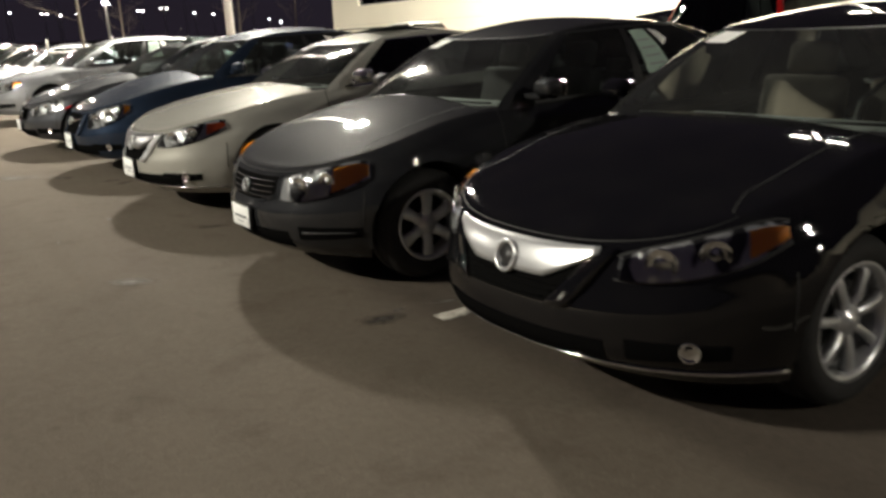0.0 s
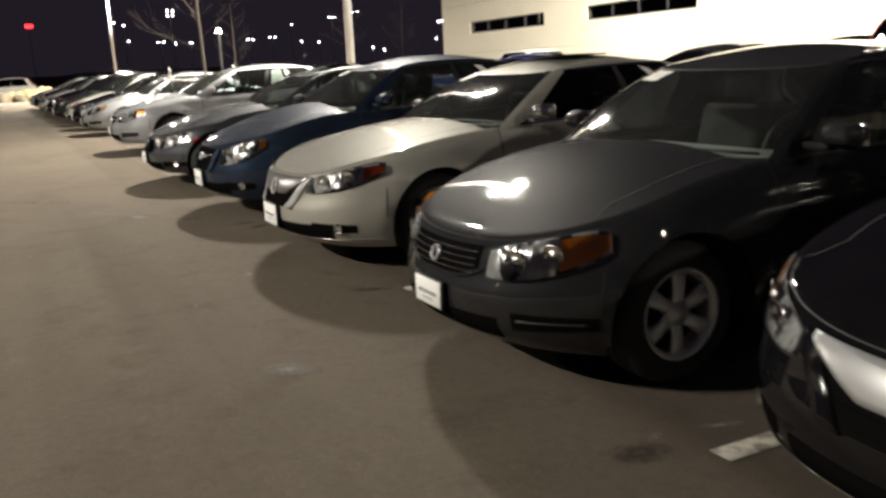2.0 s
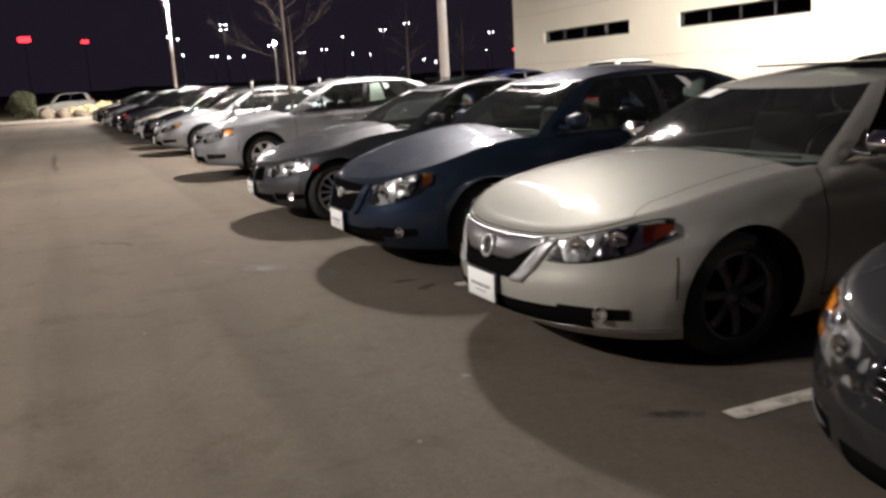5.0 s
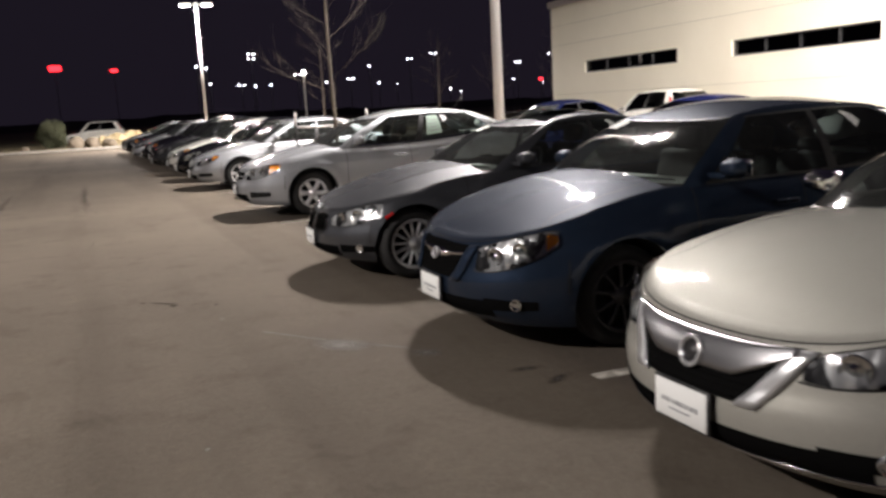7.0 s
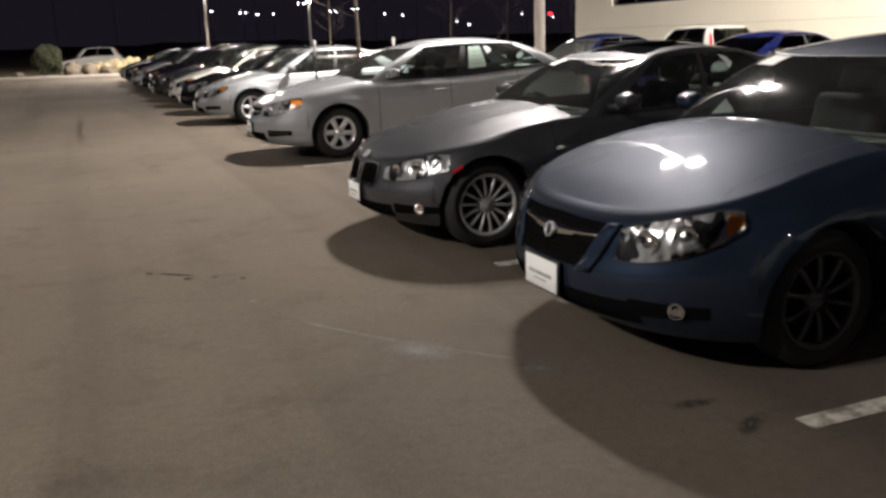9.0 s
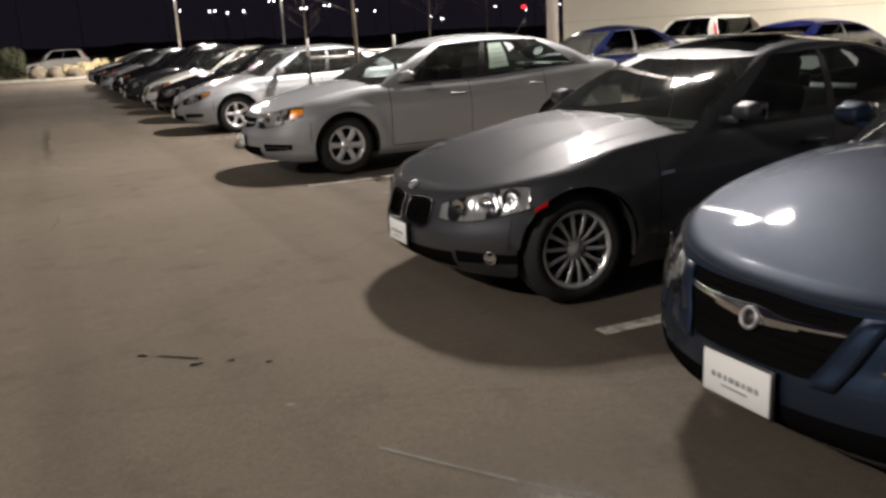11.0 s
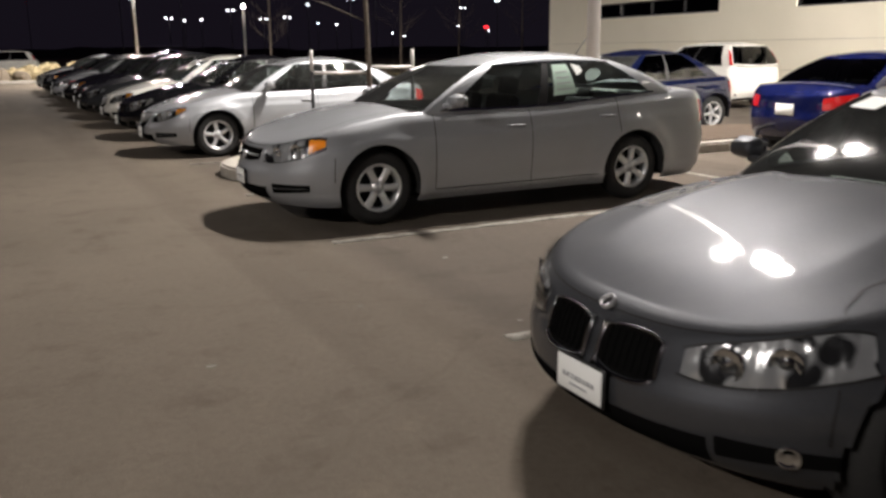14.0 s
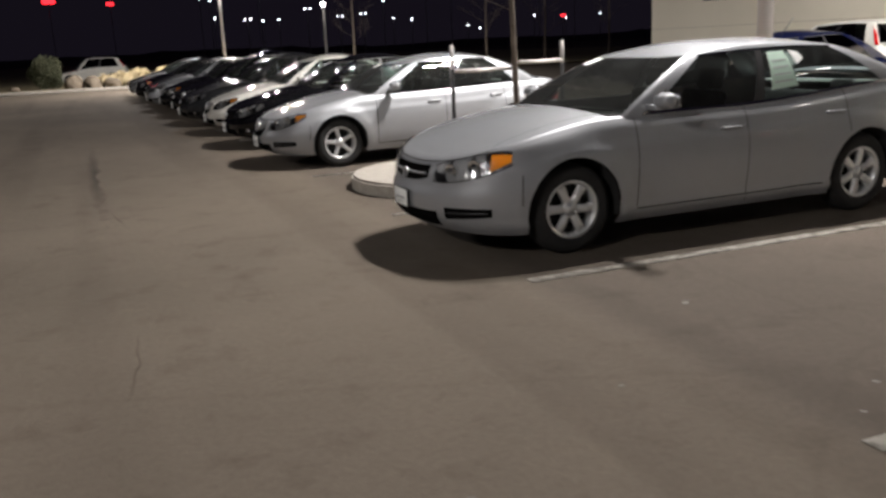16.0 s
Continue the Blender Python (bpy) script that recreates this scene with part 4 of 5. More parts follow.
for k, z in enumerate((0.9, 1.72, 3.9, 4.75)):
    part("panel_joint", box_bm((0.012, BL, 0.014), (-0.004, -BL / 2, z)), WALLJOINT, bld, "", False)
for a, w in WINS:
    wd = part("window", box_bm((0.02, w, wz1 - wz0), (0.14, -(a + w / 2), (wz0 + wz1) / 2)), WINDOWDARK, bld, "dark strip window", False)
    for k in range(5):
        part("mullion", box_bm((0.06, 0.06, wz1 - wz0), (0.10, -(a + w * k / 4), (wz0 + wz1) / 2), 0.008), BLACKPLASTIC, wd)
    for z in (wz0 + 0.02, wz1 - 0.02):
        part("window_frame", box_bm((0.07, w, 0.05), (0.10, -(a + w / 2), z), 0.008), BLACKPLASTIC, wd)
bld.matrix_world = pose(20.3, 41.1, 0, 0, 0, -3.4)

# ---- lamp poles ----


def lamp_pole(x, y, LAMP_H=LAMP_H, yaw=0):
    p = new("lamp_pole")
    tagged(p, "tall white square-armed parking lot lamp pole with two heads", "lamp pole", "lamp poles")
    v, f = tube([(0, 0, 0.6), (0, 0, 4.0), (0, 0, LAMP_H + 0.1)], [q_ * (0.75 if LAMP_H < 8.5 else 1.0) for q_ in (0.10, 0.09, 0.065)], 16)
    hang("pole", mesh_of("pole", v, f, POLEPAINT), p)
    v, f = lathe([(0.0, 0.62), (0.27, 0.62), (0.30, 0.58), (0.30, -0.2)], 24)
    hang("concrete_base", mesh_of("concrete_base", [(a, -c, b) for a, b, c in v], f, CONCRETE), p)
    part("arm", box_bm((0.06, 1.2, 0.06), (0, 0, LAMP_H), 0.01), POLEPAINT, p)
    for sy in (-1, 1):
        h = part("lamp_head", box_bm((0.42, 0.60, 0.14), (0, sy * 0.62, LAMP_H + 0.03), 0.04, 3), POLEPAINT, p)
        part("lamp_glass", box_bm((0.34, 0.5, 0.10), (0, sy * 0.62, LAMP_H - 0.07), 0.03, 2), LAMPGLOW, h).visible_shadow = False
    p.matrix_world = pose(x, y, 0, 0, 0, yaw)
    return p


# the last pole is an addition that carries the wall lights
for q in (POLE_A, POLE_B, POLE_C, POLE_D, POLE_E, ADDED_POLE):
    lamp_pole(*q, *((8.0, 90) if q is POLE_B else (LAMP_H, 0)))

# ---- the row of cars ----
BLACK = paint("black_paint", (0.005, 0.005, 0.006), 0.0, 0.3, 0.015, 1.0)
CHARCOAL = paint("charcoal_paint", (0.019, 0.0198, 0.0215), 0.25, 0.34, 0.02, 0.9)
CHAMPAGNE = paint("champagne_paint", (0.36, 0.354, 0.318), 0.28, 0.36, 0.08)
NAVY = paint("dark_blue_paint", (0.0165, 0.026, 0.046), 0.5, 0.36, 0.02, 0.7)
GREY = paint("grey_paint", (0.063, 0.066, 0.073), 0.62, 0.34, 0.04, 0.75)
SILVER = paint("silver_paint", (0.35, 0.362, 0.378), 0.5, 0.36, 0.08)
WHITE = paint("white_paint", (0.68, 0.67, 0.62), 0.0, 0.35, 0.06)
BLUE = paint("bright_blue_paint", (0.0035, 0.006, 0.042), 0.3, 0.3, 0.05)
DEEPBLUE = paint("deep_blue_paint", (0.003, 0.005, 0.022), 0.3, 0.3, 0.03)
ROWG = "row of parked cars"

make_car("car", BLACK, "black sedan with a bright chrome grille beak, parked in the row", 2.08, 3.22, group=ROWG, grille="shield", beak=ALLOY, L=4.72, W=0.92, H=1.45, plate=False, rim=0.225, spokes=7, spoke_w=0.045, lip=True, seats="tan", ax0=0.93, ax1=3.63, xa=1.12, xb=1.9, xc=3.2, xd=4.1, hood0=0.70, cowl=0.94, headlight=(0.32, 0.82, 0.66, 0.89), sweep=0.16)
make_car("car", CHARCOAL, "charcoal grey sedan with amber turn signals and a white paper plate", 1.94, 5.56, group=ROWG, grille="bars", L=4.5, W=0.885, H=1.42, rw=0.315, ra=0.365, rim=0.205, spokes=6, spoke_w=0.085, sticker="near", tag=True, ax0=0.77, ax1=3.42, xa=1.08, xb=1.82, xc=3.1, xd=4.0, hood0=0.67, cowl=0.91, belt=0.94, deck=1.02, plate_z=0.37, plate_s=0.84, gw=0.20, headlight=(0.24, 0.72, 0.58, 0.90), amber_from=0.6, sweep=0.2, fog="slot", z0=0.17, crown=0.075)
make_car("car", CHAMPAGNE, "champagne silver sedan with shield grille and sunroof", 1.95, 8.24, group=ROWG, grille="shield", signal=ORANGE, cheek=ALLOY, gw=0.27, L=4.95, W=0.93, H=1.38, rw=0.315, ra=0.365, lip=True, alloy="dark", rim=0.225, spokes=7, mirror_chrome=True, chrome_belt=True, sunroof=True, dark_glass=True, tag=True, intake=0.5, ax0=0.93, ax1=3.7, xa=1.25, xb=2.02, xc=3.3, xd=4.25, hood0=0.68, cowl=0.90, belt=0.93, deck=1.0, plate_z=0.35, headlight=(0.30, 0.84, 0.66, 0.89), sweep=0.17, z0=0.16)
make_car("car", NAVY, "dark blue metallic sedan with winged chrome grille bar", 1.95, 10.82, group=ROWG, grille="wing", gw=0.225, crown=0.085, L=4.75, W=0.915, H=1.44, rw=0.315, ra=0.365, rim=0.225, spokes=10, spoke_w=0.03, alloy="dark", ax0=0.90, ax1=3.7, xa=1.15, xb=1.85, xc=3.3, xd=4.2, hood0=0.70, cowl=0.94, plate_z=0.36, tag=True, intake=0.4, headlight=(0.29, 0.76, 0.57, 0.90), amber_from=0.86, z0=0.17)
make_car("car", GREY, "grey sedan with twin kidney grille and multi-spoke wheels", 1.83, 13.55, group=ROWG, grille="kidney", badge=0.955, ridge=0.012, crown=0.08, L=4.54, W=0.90, H=1.39, rw=0.315, ra=0.36, rim=0.225, spokes=14, spoke_w=0.03, ax0=0.71, ax1=3.47, xa=1.29, xb=2.12, xc=3.2, xd=4.05, hood0=0.65, cowl=0.89, belt=0.92, plate_z=0.37, amber=False, tag=True, marker=True, intake=0.34, sunroof=True, plate_s=0.85, headlight=(0.245, 0.72, 0.61, 0.87), sweep=0.13, z0=0.17)
make_car("car", SILVER, "silver sedan with six-spoke wheels and a pale green window sticker", 2.02, 19.03, group=ROWG, grille="thin", L=5.0, W=0.925, H=1.48, rw=0.335, ra=0.385, rim=0.215, spokes=6, spoke_w=0.085, ax0=0.98, ax1=3.79, xa=1.2, xb=2.1, xc=3.78, xd=4.52, hood0=0.74, cowl=0.97, belt=0.98, deck=1.09, tail=1.0, chrome_belt=True, tag=True, sticker="both", plate_z=0.42, aerial=True, headlight=(0.25, 0.80, 0.64, 0.93), sweep=0.16, gw=0.2, fog="slot", sill=0.022, plate_s=0.85, win=(1.06, 1.42, 1.46, 1.93))
make_car("car", SILVER, "silver sedan parked beyond the kerb island", 2.0, 24.9, group=ROWG, fog="slot", grille="shield", L=4.55, W=0.895, H=1.42, rim=0.215, spokes=5, spoke_w=0.07, ax0=0.95, ax1=3.62, xc=3.4, xd=4.15, chrome_belt=True)
FAR = [(BLACK, "black sedan in the far row", {}), (WHITE, "white sedan in the far row", {"grille": "shield"}), (CHARCOAL, "dark grey hatchback in the far row", {"H": 1.52}), (BLACK, "black estate car in the far row", {"H": 1.58, "grille": "wing"}),
       (BLACK, "black sedan in the far row", {"grille": "shield"}), (SILVER, "silver sedan in the far row", {}), (CHARCOAL, "charcoal sedan in the far row", {"grille": "thin"}), (BLACK, "black sedan in the far row", {}), (SILVER, "silver sedan in the far row", {"grille": "wing"}), (CHARCOAL, "dark sedan at the end of the row", {})]
for k, (mat, lab, kw) in enumerate(FAR):
    make_car("car", mat, lab, 2.0 + 0.1 * math.sin(k * 2.3) - 0.035 * k, 27.7 + 2.72 * k, group=ROWG, amber=k % 3 == 1, **kw)

# ---- second row and cars by the building ----
BACKG = "second row of cars"
make_car("car", BLUE, "bright blue sedan seen from behind", 9.7, 19.7, 180, BACKG, front_detail=False, paper=False, L=4.5)
make_car("car", GREY, "grey car parked across the aisle", -9.0, 52.5, 180, "cars beyond the aisle")
make_car("car", DEEPBLUE, "dark blue hatchback beyond the kerb island", 8.3, 24.2, 0, BACKG, L=4.4, H=1.5, dark_glass=True)
make_car("suv", WHITE, "white compact SUV parked along the building wall", 17.4, 31.7, -90, BACKG, front_detail=False, paper=False, L=4.5, H=1.66, deck=1.1, belt=1.05, xc=4.0, xd=4.4, tail=1.0)
make_car("car", CHARCOAL, "dark sedan parked in the second row", 8.8, 12.6, 180, BACKG, front_detail=False, paper=False)
make_car("car", BLACK, "black sedan parked in the second row", 8.8, 10.1, 180, BACKG, front_detail=False, paper=False, H=1.48)
make_car("suv", BLACK, "black SUV seen from behind", 8.7, 7.95, 180, BACKG, front_detail=False, paper=False, L=4.8, W=0.96, H=1.86, deck=1.15, belt=1.1, cowl=1.1, hood0=0.9, xc=4.3, xd=4.7, tail=1.05, rw=0.37, ra=0.42)
make_car("suv", WHITE, "white SUV parked behind the planted strip", -1.6, 78.0, 0, "cars beyond the aisle", front_detail=False, paper=False, L=4.8, H=1.75, deck=1.12, belt=1.08, xc=4.2, xd=4.7, tail=1.0)
# ---- planting, distance ----


def bare_tree(name, x, y, height, trunk_r, label, seed, first=0.45, depth=3, z0=0.0):
    rng = random.Random(seed)
    tr = new(name)
    tagged(tr, label, "tree", "bare trees")
    pts, radii = [], []
    for k in range(9):
        f = k / 8
        pts.append(Vector((0.05 * math.sin(3 * f + seed), 0.05 * math.cos(2.2 * f + seed), height * f)))
        radii.append(trunk_r * (1 - 0.85 * f))
    hang("trunk", mesh_of("trunk", *tube(pts, radii, 8), BARK), tr)
    pieces = []

    def branch(p, d, length, r, level):
        n = 5
        q, out, rr = p.copy(), [p.copy()], [r]
        for i in range(n):
            d = (d + Vector((rng.uniform(-1, 1), rng.uniform(-1, 1), rng.uniform(-0.2, 0.7))) * 0.17).normalized()
            q = q + d * length / n
            out.append(q.copy())
            rr.append(r * (1 - 0.8 * (i + 1) / n))
            if level < depth and i >= 1:
                for _ in range(2 if level < 2 else 1):
                    side = (d + Vector((rng.uniform(-1, 1), rng.uniform(-1, 1), rng.uniform(-0.3, 0.8))) * 0.8).normalized()
                    branch(q, side, length * rng.uniform(0.35, 0.6), r * 0.5, level + 1)
        pieces.append(tube(out, rr, 5 if level < 2 else 3, False))

    for k in range(14):
        f = first + (1 - first) * k / 14
        a = k * 2.4 + seed
        p = Vector((0.05 * math.sin(3 * f + seed), 0.05 * math.cos(2.2 * f + seed), height * f))
        branch(p, Vector((math.cos(a), math.sin(a), 0.45)).normalized(), height * 0.24 * (1.15 - 0.6 * f), trunk_r * 0.15 * (1.2 - f), 1)
    V, F = join(pieces)
    tagged(hang("crown", mesh_of("crown", V, F, BARK), tr), kind="stuff")
    tr.matrix_world = pose(x, y, z0)
    return tr


bare_tree("tree", 4.44, 21.8, 5.2, 0.042, "young bare tree staked in the kerb island", 3, 0.33, 3, 0.16)
for k, (tx, ty, th) in enumerate(((23.3, 62.0, 6.5), (28.5, 64.0, 6.0), (16.0, 66.0, 6.0), (36.0, 68.0, 7.0))):
    bare_tree("tree", tx, ty, th, 0.09, "bare winter tree at the edge of the lot", 11 + k, 0.3, 3, 0.13)


def tree_stake(x, y, mat_top):
    s = new("tree_stake")
    tagged(s, "dark metal tree stake with a white tip, in the kerb island", "stake", "tree stakes")
    part("post", box_bm((0.035, 0.035, 1.12), (0, 0, 0.56), 0.004, 1), BLACKPLASTIC, s)
    part("post_tip", box_bm((0.038, 0.038, 0.26), (0, 0, 1.24), 0.004, 1), mat_top, s)
    s.matrix_world = pose(x, y, 0.16)


tree_stake(3.66, 21.8, POLEPAINT)
tree_stake(5.06, 21.8, POLEPAINT)
for x0, x1, z in ((3.68, 4.40, 1.25), (4.49, 5.05, 1.31)):
    ob = hang("tree_strap", mesh_of("tree_strap", *tube([(x0, 21.8, z), ((x0 + x1) / 2, 21.8, z - 0.008), (x1, 21.8, z)], [0.022] * 3, 10), POLEPAINT))
    tagged(ob, "white tube strap tied between stake and tree", "strap", "tree straps")


# shrub and dry clumps at the lot's end


def leafy(name, x, y, w, h, n, mat, label, seed, size=0.09):
    rng = random.Random(seed)
    V, F = [], []
    for k in range(n):
        a, u, r = rng.uniform(0, 6.283), rng.uniform(-1, 1), rng.uniform(0.4, 1) ** 0.5
        lump = 1 + 0.16 * math.sin(3 * a + seed) * math.cos(4 * u)
        c = Vector((r * lump * w / 2 * math.cos(a) * math.sqrt(1 - u * u), r * lump * w / 2 * math.sin(a) * math.sqrt(1 - u * u), h / 2 + r * lump * h / 2 * u))
        d = Vector((rng.uniform(-1, 1), rng.uniform(-1, 1), rng.uniform(-1, 1))).normalized()
        e = d.orthogonal().normalized()
        s = size * rng.uniform(0.6, 1.4)
        o = len(V)
        V += [c - d * s, c + e * s * 0.4, c + d * s, c - e * s * 0.4]
        F.append((o, o + 1, o + 2, o + 3))
    p = new(name)
    tagged(p, label, "shrub", "shrubs")
    tagged(hang("leaves", mesh_of("leaves", V, F, mat, False), p), kind="stuff")
    sv, sf = join([tube([(0, 0, 0), (0.2 * math.cos(a), 0.2 * math.sin(a), h * 0.6)], [0.03, 0.012], 5) for a in (0, 1.6, 3.1, 4.6)])
    hang("stems", mesh_of("stems", sv, sf, BARK), p)
    p.matrix_world = pose(x, y, 0.12)


leafy("shrub", -1.75, 66.0, 1.75, 1.75, 5200, LEAF, "round olive-green shrub on the dry grass strip", 5)
DRY = speckled("dry_tuft", (0.30, 0.24, 0.13), (0.46, 0.38, 0.23), 8.0)
for k, (gx, gy, gw, gh) in enumerate(((2.0, 63.4, 1.0, 0.75), (3.0, 64.2, 1.2, 0.85), (4.3, 63.2, 1.1, 0.9), (1.2, 64.0, 0.8, 0.6), (5.6, 63.8, 1.2, 0.95), (7.2, 63.6, 1.3, 1.0))):
    leafy("grass_clump", gx, gy, gw, gh, 900, DRY, "tan dry ornamental grass clump", 40 + k, 0.16)


def boulder(x, y, w, d, h, seed):
    b = bmesh.new()
    bmesh.ops.create_icosphere(b, subdivisions=4, radius=0.5)
    for v in b.verts:
        n = noise.noise(v.co * 2.1 + Vector((seed, 0, 0))) * 0.22 + noise.noise(v.co * 6 + Vector((0, seed, 0))) * 0.06
        v.co = v.co * (1 + n)
        v.co = Vector((v.co.x * w, v.co.y * d, max(v.co.z, -0.2) * h))
    b.transform(pose(x, y, 0.13 + 0.2 * h, 0, 0, seed * 40))
    tagged(part("boulder", b, ROCK), "tan landscaping boulder at the lot's end", "boulder", "boulders")


for k, (bx, by, bw, bd, bh) in enumerate(((-0.35, 63.2, 1.1, 0.9, 1.05), (0.55, 63.0, 0.9, 0.8, 0.95), (1.5, 63.0, 1.0, 0.8, 0.75), (2.6, 62.7, 0.8, 0.7, 0.5), (-3.2, 62.8, 0.5, 0.4, 0.4))):
    boulder(bx, by, bw, bd, bh, k + 1)
kb = part("kerb", box_bm((60, 0.16, 0.17), (-26, 62.0, 0.085), 0.03), CONCRETE, None, "", False)
tagged(kb, "concrete kerb at the end of the lot", "kerb", kind="structure")

# far hill
hv = []
for k in range(81):
    x = -300 + 9 * k
    for z in (-2.0, 3.5 + 3.0 * noise.noise(Vector((x * 0.012, 3.1, 0))) + 1.2 * noise.noise(Vector((x * 0.1, 0, 2)))):
        hv.append((x, 330 + (0 if z < 0 else 60), z))
HILL = speckled("dark_hill", (0.012, 0.012, 0.012), (0.02, 0.018, 0.016), 0.05, 0.95, 0.2)
tagged(hang("backdrop", mesh_of("backdrop", hv, grid_faces(81, 2), HILL)), "dark wooded hill far behind the lot", "hill", kind="structure")

# far street lamps: place across and height at 150 m
FAR_LAMPS = ((26.9, 10.7, 4), (19.6, 9.4, 1), (20.1, 6.9, 1), (25.0, 6.6, 2), (27.3, 6.3, 1), (29.8, 6.4, 1), (34.4, 7.9, 2), (39.6, 6.6, 2), (43.5, 6.9, 2), (47.0, 8.9, 1), (48.6, 6.0, 1), (54.4, 9.9, 2), (58.9, 10.8, 2),
             (61.9, 4.5, 1), (74.6, 5.7, 1), (75.6, 8.8, 2), (80.9, 5.0, 1), (82.7, 10.1, 2), (88.0, 5.7, 1), (18.1, 9.8, 1), (51.8, 5.8, 1), (64.1, 4.0, 1))
FARPOLE = material("far_pole", (0.05, 0.05, 0.05), 0.7)
for fx, fz, n in FAR_LAMPS:
    sl = new("street_lamp")
    tagged(sl, "distant lit street lamp on a thin dark pole", "street lamp", "distant street lamps")
    hang("pole", mesh_of("pole", *tube([(0, 0, 0), (0, 0, fz)], [0.07, 0.05], 6), FARPOLE), sl)
    for i in range(n):
        bv, bf = lathe([(0.0, -0.10), (0.09, -0.06), (0.125, 0.0), (0.09, 0.06), (0.0, 0.10)], 10)
        ox, oz = (i % 2 - (0.5 if n > 1 else 0)) * 0.85, (0.8 if i > 1 else 0)
        hang("lamp_head", mesh_of("lamp_head", [(a + ox, b, c + fz + oz) for a, b, c in bv], bf, FARGLOW), sl)
    sl.matrix_world = pose(fx, 150.0, 0)

sl = new("street_lamp")
tagged(sl, "bright globe lamp on a white pole beyond the row", "street lamp")
hang("pole", mesh_of("pole", *tube([(0, 0, 0), (0, 0, 5.1)], [0.11, 0.09], 10), POLEPAINT), sl)
bv, bf = lathe([(0.0, -0.16), (0.12, -0.11), (0.18, 0.0), (0.12, 0.11), (0.0, 0.16)], 14)
hang("globe", mesh_of("globe", [(a, b, c + 5.3) for a, b, c in bv], bf, LAMPGLOW), sl)
sl.matrix_world = pose(19.7, 86.2, 0)

for rx, rz, rs in ((-5.1, 19.1, 1.2), (11.8, 17.9, 0.75)):
    sg = new("lit_sign")
    tagged(sg, "small red glowing sign far off on a mast", "sign", "far red signs")
    part("sign_face", box_bm((3.0 * rs, 0.4, 1.4 * rs), (0, 0, rz), 0.4 * rs, 3), REDGLOW, sg)
    hang("mast", mesh_of("mast", *tube([(0, 0, 0), (0, 0, rz - 0.7)], [0.1, 0.08], 6), FARPOLE), sg)
    sg.matrix_world = pose(rx, 300, 0)
sg = new("lit_sign")
tagged(sg, "small red glowing sign far off on a mast", "sign", "far red signs")
part("sign_face", box_bm((0.9, 0.3, 0.5), (0, 0, 5.6), 0.15, 3), REDGLOW, sg)
hang("mast", mesh_of("mast", *tube([(0, 0, 0), (0, 0, 5.4)], [0.08, 0.06], 6), FARPOLE), sg)
sg.matrix_world = pose(81.5, 152, 0)

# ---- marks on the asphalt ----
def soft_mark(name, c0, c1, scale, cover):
    """A mark that thins out unevenly towards its rim."""
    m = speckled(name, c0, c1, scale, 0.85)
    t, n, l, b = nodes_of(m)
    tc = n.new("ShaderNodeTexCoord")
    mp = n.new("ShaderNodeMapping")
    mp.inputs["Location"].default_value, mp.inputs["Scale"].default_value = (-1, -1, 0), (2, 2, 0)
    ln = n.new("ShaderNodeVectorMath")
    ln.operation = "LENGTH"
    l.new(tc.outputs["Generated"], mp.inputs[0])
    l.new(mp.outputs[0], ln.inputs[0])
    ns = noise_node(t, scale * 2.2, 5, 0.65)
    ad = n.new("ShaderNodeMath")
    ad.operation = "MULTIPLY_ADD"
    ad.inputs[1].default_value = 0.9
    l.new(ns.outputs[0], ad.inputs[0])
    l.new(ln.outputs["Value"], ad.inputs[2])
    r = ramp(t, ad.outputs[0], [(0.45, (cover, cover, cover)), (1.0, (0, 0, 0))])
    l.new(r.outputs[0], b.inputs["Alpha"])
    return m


OIL = material("oil_stain", (0.012, 0.0105, 0.009), 0.9, spec=0.05)
PALE = speckled("pale_residue", (0.13, 0.12, 0.105), (0.20, 0.19, 0.17), 12.0)
CHALK = soft_mark("chalky_residue", (0.17, 0.155, 0.135), (0.25, 0.235, 0.21), 12.0, 0.85)
DARK_PATCH = soft_mark("dark_patch", (0.045, 0.039, 0.033), (0.065, 0.057, 0.048), 9.0, 0.95)


def blot(name, x, y, w, d, turn, mat, seed, label, z=0.003):
    V = [(0, 0, 0)]
    n = 28
    for k in range(n):
        a = 2 * math.pi * k / n
        r = 0.5 * (1 + 0.55 * noise.noise(Vector((2 * math.cos(a), 2 * math.sin(a), seed * 3.7))) + 0.3 * noise.noise(Vector((6 * math.cos(a), 6 * math.sin(a), seed * 1.9))))
        V.append((w * r * math.cos(a), d * r * math.sin(a), 0))
    F = [(0, 1 + k, 1 + (k + 1) % n) for k in range(n)]
    ob = hang(name, mesh_of(name, V, F, mat, False))
    ob.matrix_world = pose(x, y, z + ground_z(y), 0, 0, turn)
    return tagged(ob, label, "ground mark", kind="structure")


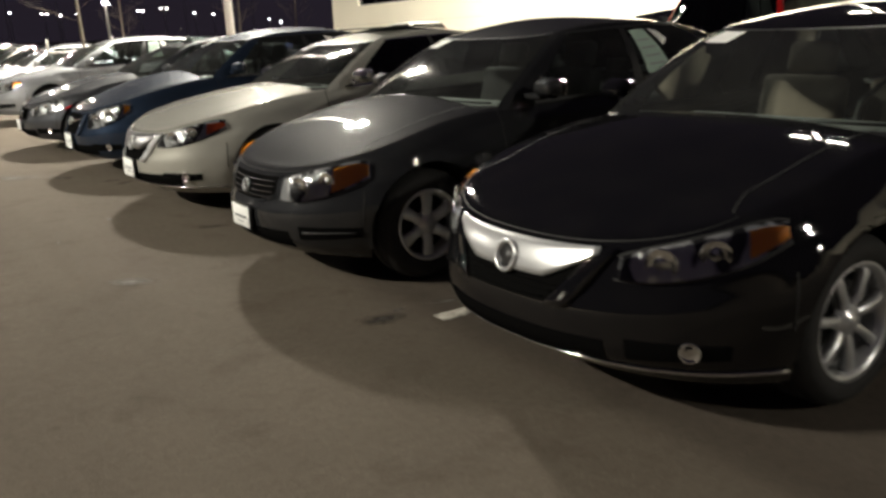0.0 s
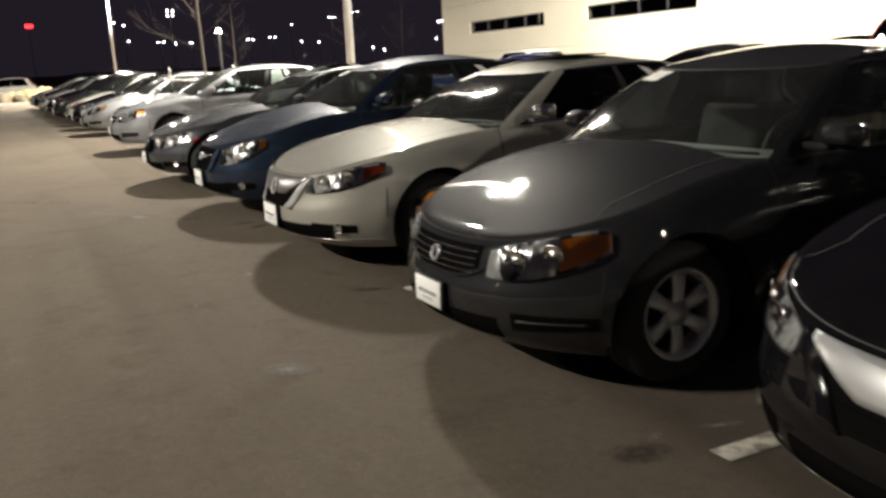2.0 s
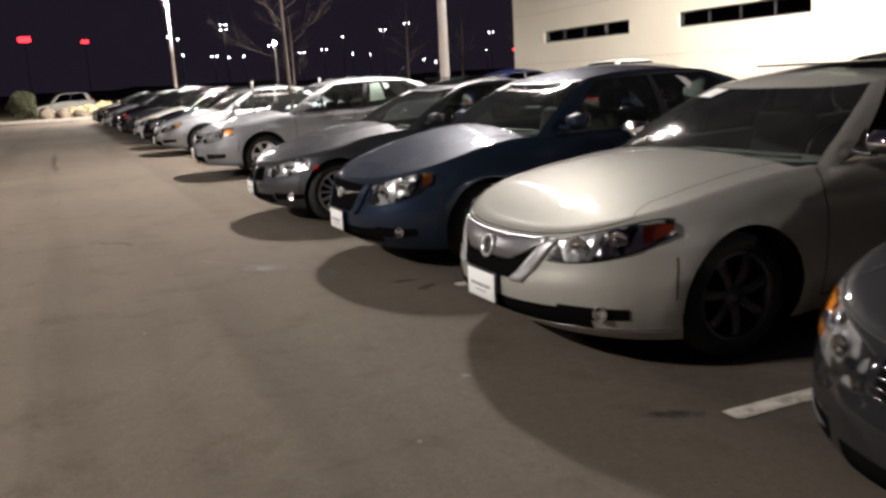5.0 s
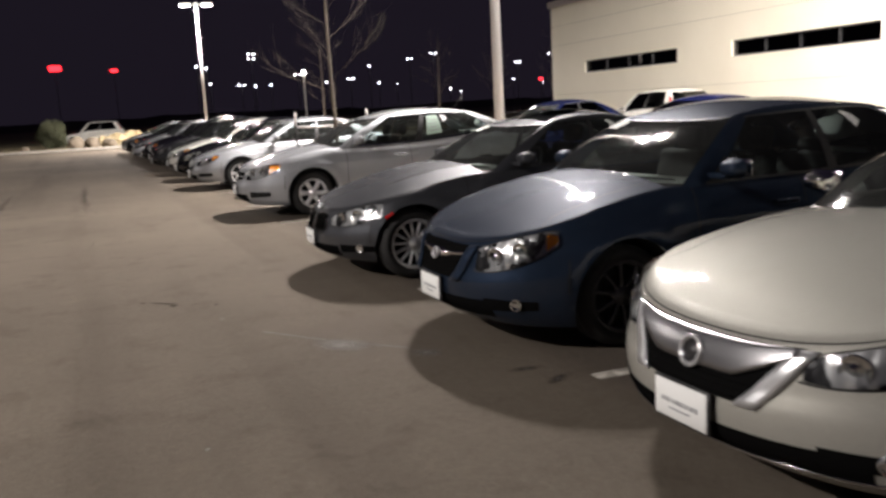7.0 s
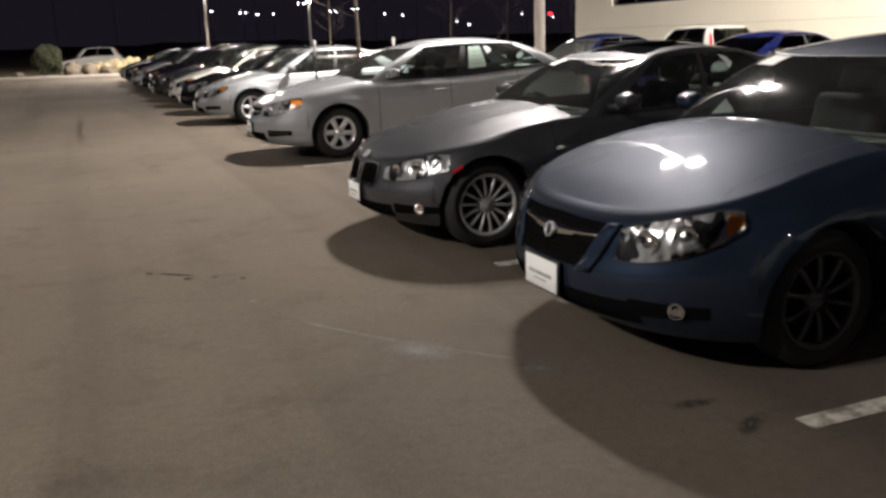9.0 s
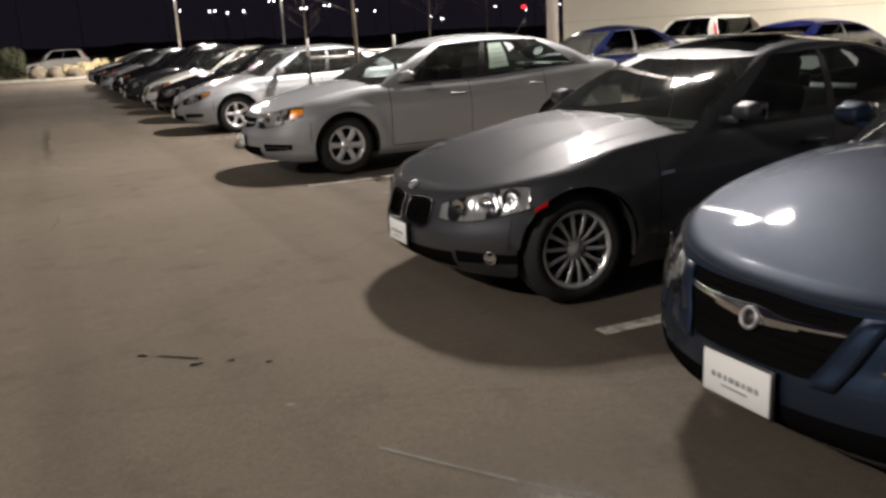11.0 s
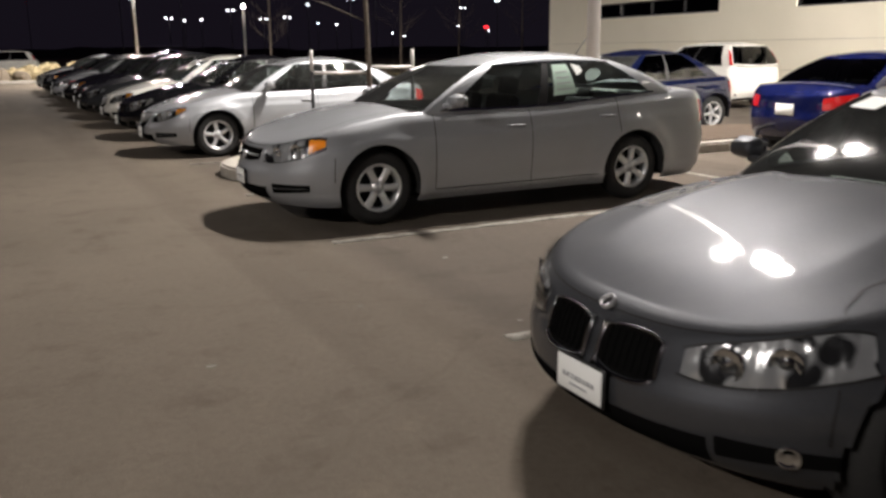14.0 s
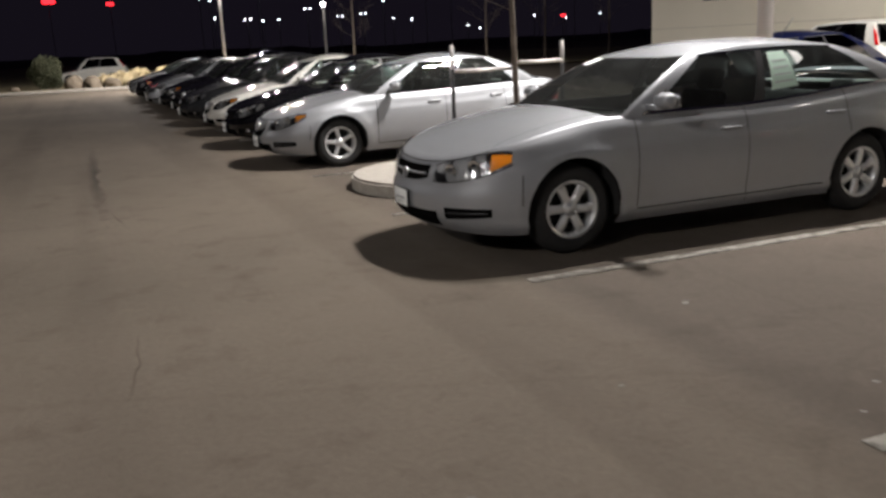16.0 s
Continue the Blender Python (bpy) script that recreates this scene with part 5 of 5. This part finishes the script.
for k, (bx, by, bw, bd, tn) in enumerate(((0.24, 13.18, 0.06, 0.03, -40), (0.41, 13.05, 0.24, 0.025, -40), (0.465, 12.91, 0.075, 0.04, 0), (0.63, 12.87, 0.04, 0.025, 0), (0.79, 12.75, 0.04, 0.03, 20))):
    blot("oil_stain", bx, by, bw, bd, tn, OIL, k + 1, "dark oil drip on the asphalt")
for k, (bx, by, bw, bd, tn, mt) in enumerate(((2.56, 4.35, 0.34, 0.08, -20, CHALK), (2.15, 4.33, 0.55, 0.26, -10, DARK_PATCH), (2.2, 7.0, 0.55, 0.18, -30, DARK_PATCH), (2.12, 9.88, 0.42, 0.18, -10, DARK_PATCH), (2.2, 9.65, 0.45, 0.16, 30, DARK_PATCH), (2.02, 12.85, 0.12, 0.03, 0, DARK_PATCH), (2.3, 4.4, 0.14, 0.10, 0, CHALK), (1.35, 11.0, 0.9, 0.45, -50, CHALK), (1.75, 10.55, 0.5, 0.25, -50, CHALK), (1.3, 5.9, 0.6, 0.3, -40, CHALK))):
    blot("dark_patch" if mt is DARK_PATCH else "pale_patch", bx, by, bw, bd, tn, mt, k + 9, "uneven patch on the asphalt", 0.004)
for k, (bx, by, bs) in enumerate(((0.87, 15.3, 0.05), (2.93, 16.77, 0.06), (1.15, 7.29, 0.03), (1.64, 7.88, 0.06), (0.75, 12.2, 0.035), (1.9, 15.9, 0.03), (0.3, 9.6, 0.03), (2.9, 15.4, 0.04), (2.6, 15.2, 0.03), (-0.7, 8.0, 0.03))):
    blot("paper_scrap", bx, by, bs, bs * 0.7, k * 40, PALE, k + 20, "small pale scrap on the asphalt", 0.004)
V, F = [], []
for k in range(25):
    f = k / 24
    x, y = 0.95 + 0.75 * f, 11.64 - 0.95 * f - 0.05 * math.sin(3 * f)
    w = 0.004 + 0.009 * abs(noise.noise(Vector((f * 9, 0, 0))))
    V += [(x - w, y - w, 0.003 + ground_z(y)), (x + w, y + w, 0.003 + ground_z(y))]
tagged(hang("scuff_line", mesh_of("scuff_line", V, grid_faces(25, 2), PALE, False)), "faint pale scuffed line on the asphalt", "ground mark", kind="structure")


def crack(x0, y0, x1, y1, width, seed, mat, label):
    """A wandering line on the asphalt."""
    V, n = [], 60
    for k in range(n + 1):
        f = k / n
        w = width * (0.35 + abs(noise.noise(Vector((f * 14, seed, 0))))) * min(1, 8 * f, 8 * (1 - f)) + 0.001
        x = x0 + (x1 - x0) * f + 0.16 * noise.noise(Vector((f * 3.1, seed, 2))) + 0.035 * noise.noise(Vector((f * 17, seed, 5)))
        y = y0 + (y1 - y0) * f
        V += [(x - w, y, 0.003 + ground_z(y)), (x + w, y, 0.003 + ground_z(y))]
    tagged(hang("asphalt_crack", mesh_of("asphalt_crack", V, grid_faces(n + 1, 2), mat, False)), label, "ground mark", kind="structure")


TAR = soft_mark("tar_line", (0.035, 0.031, 0.027), (0.06, 0.053, 0.046), 9.0, 0.38)
TRACK = soft_mark("tyre_dark_track", (0.055, 0.047, 0.038), (0.075, 0.064, 0.052), 3.0, 0.5)
crack(-0.26, 15.6, 0.06, 18.9, 0.010, 1.3, TAR, "dark crack wandering along the aisle")
crack(0.04, 18.7, 0.0, 24.5, 0.012, 4.4, TAR, "dark crack wandering along the aisle")
crack(-0.15, 18.0, -0.1, 33.0, 0.16, 7.1, TRACK, "dark tyre track worn along the aisle")
crack(-1.75, 13.0, -1.6, 33.0, 0.16, 9.6, TRACK, "dark tyre track worn along the aisle")
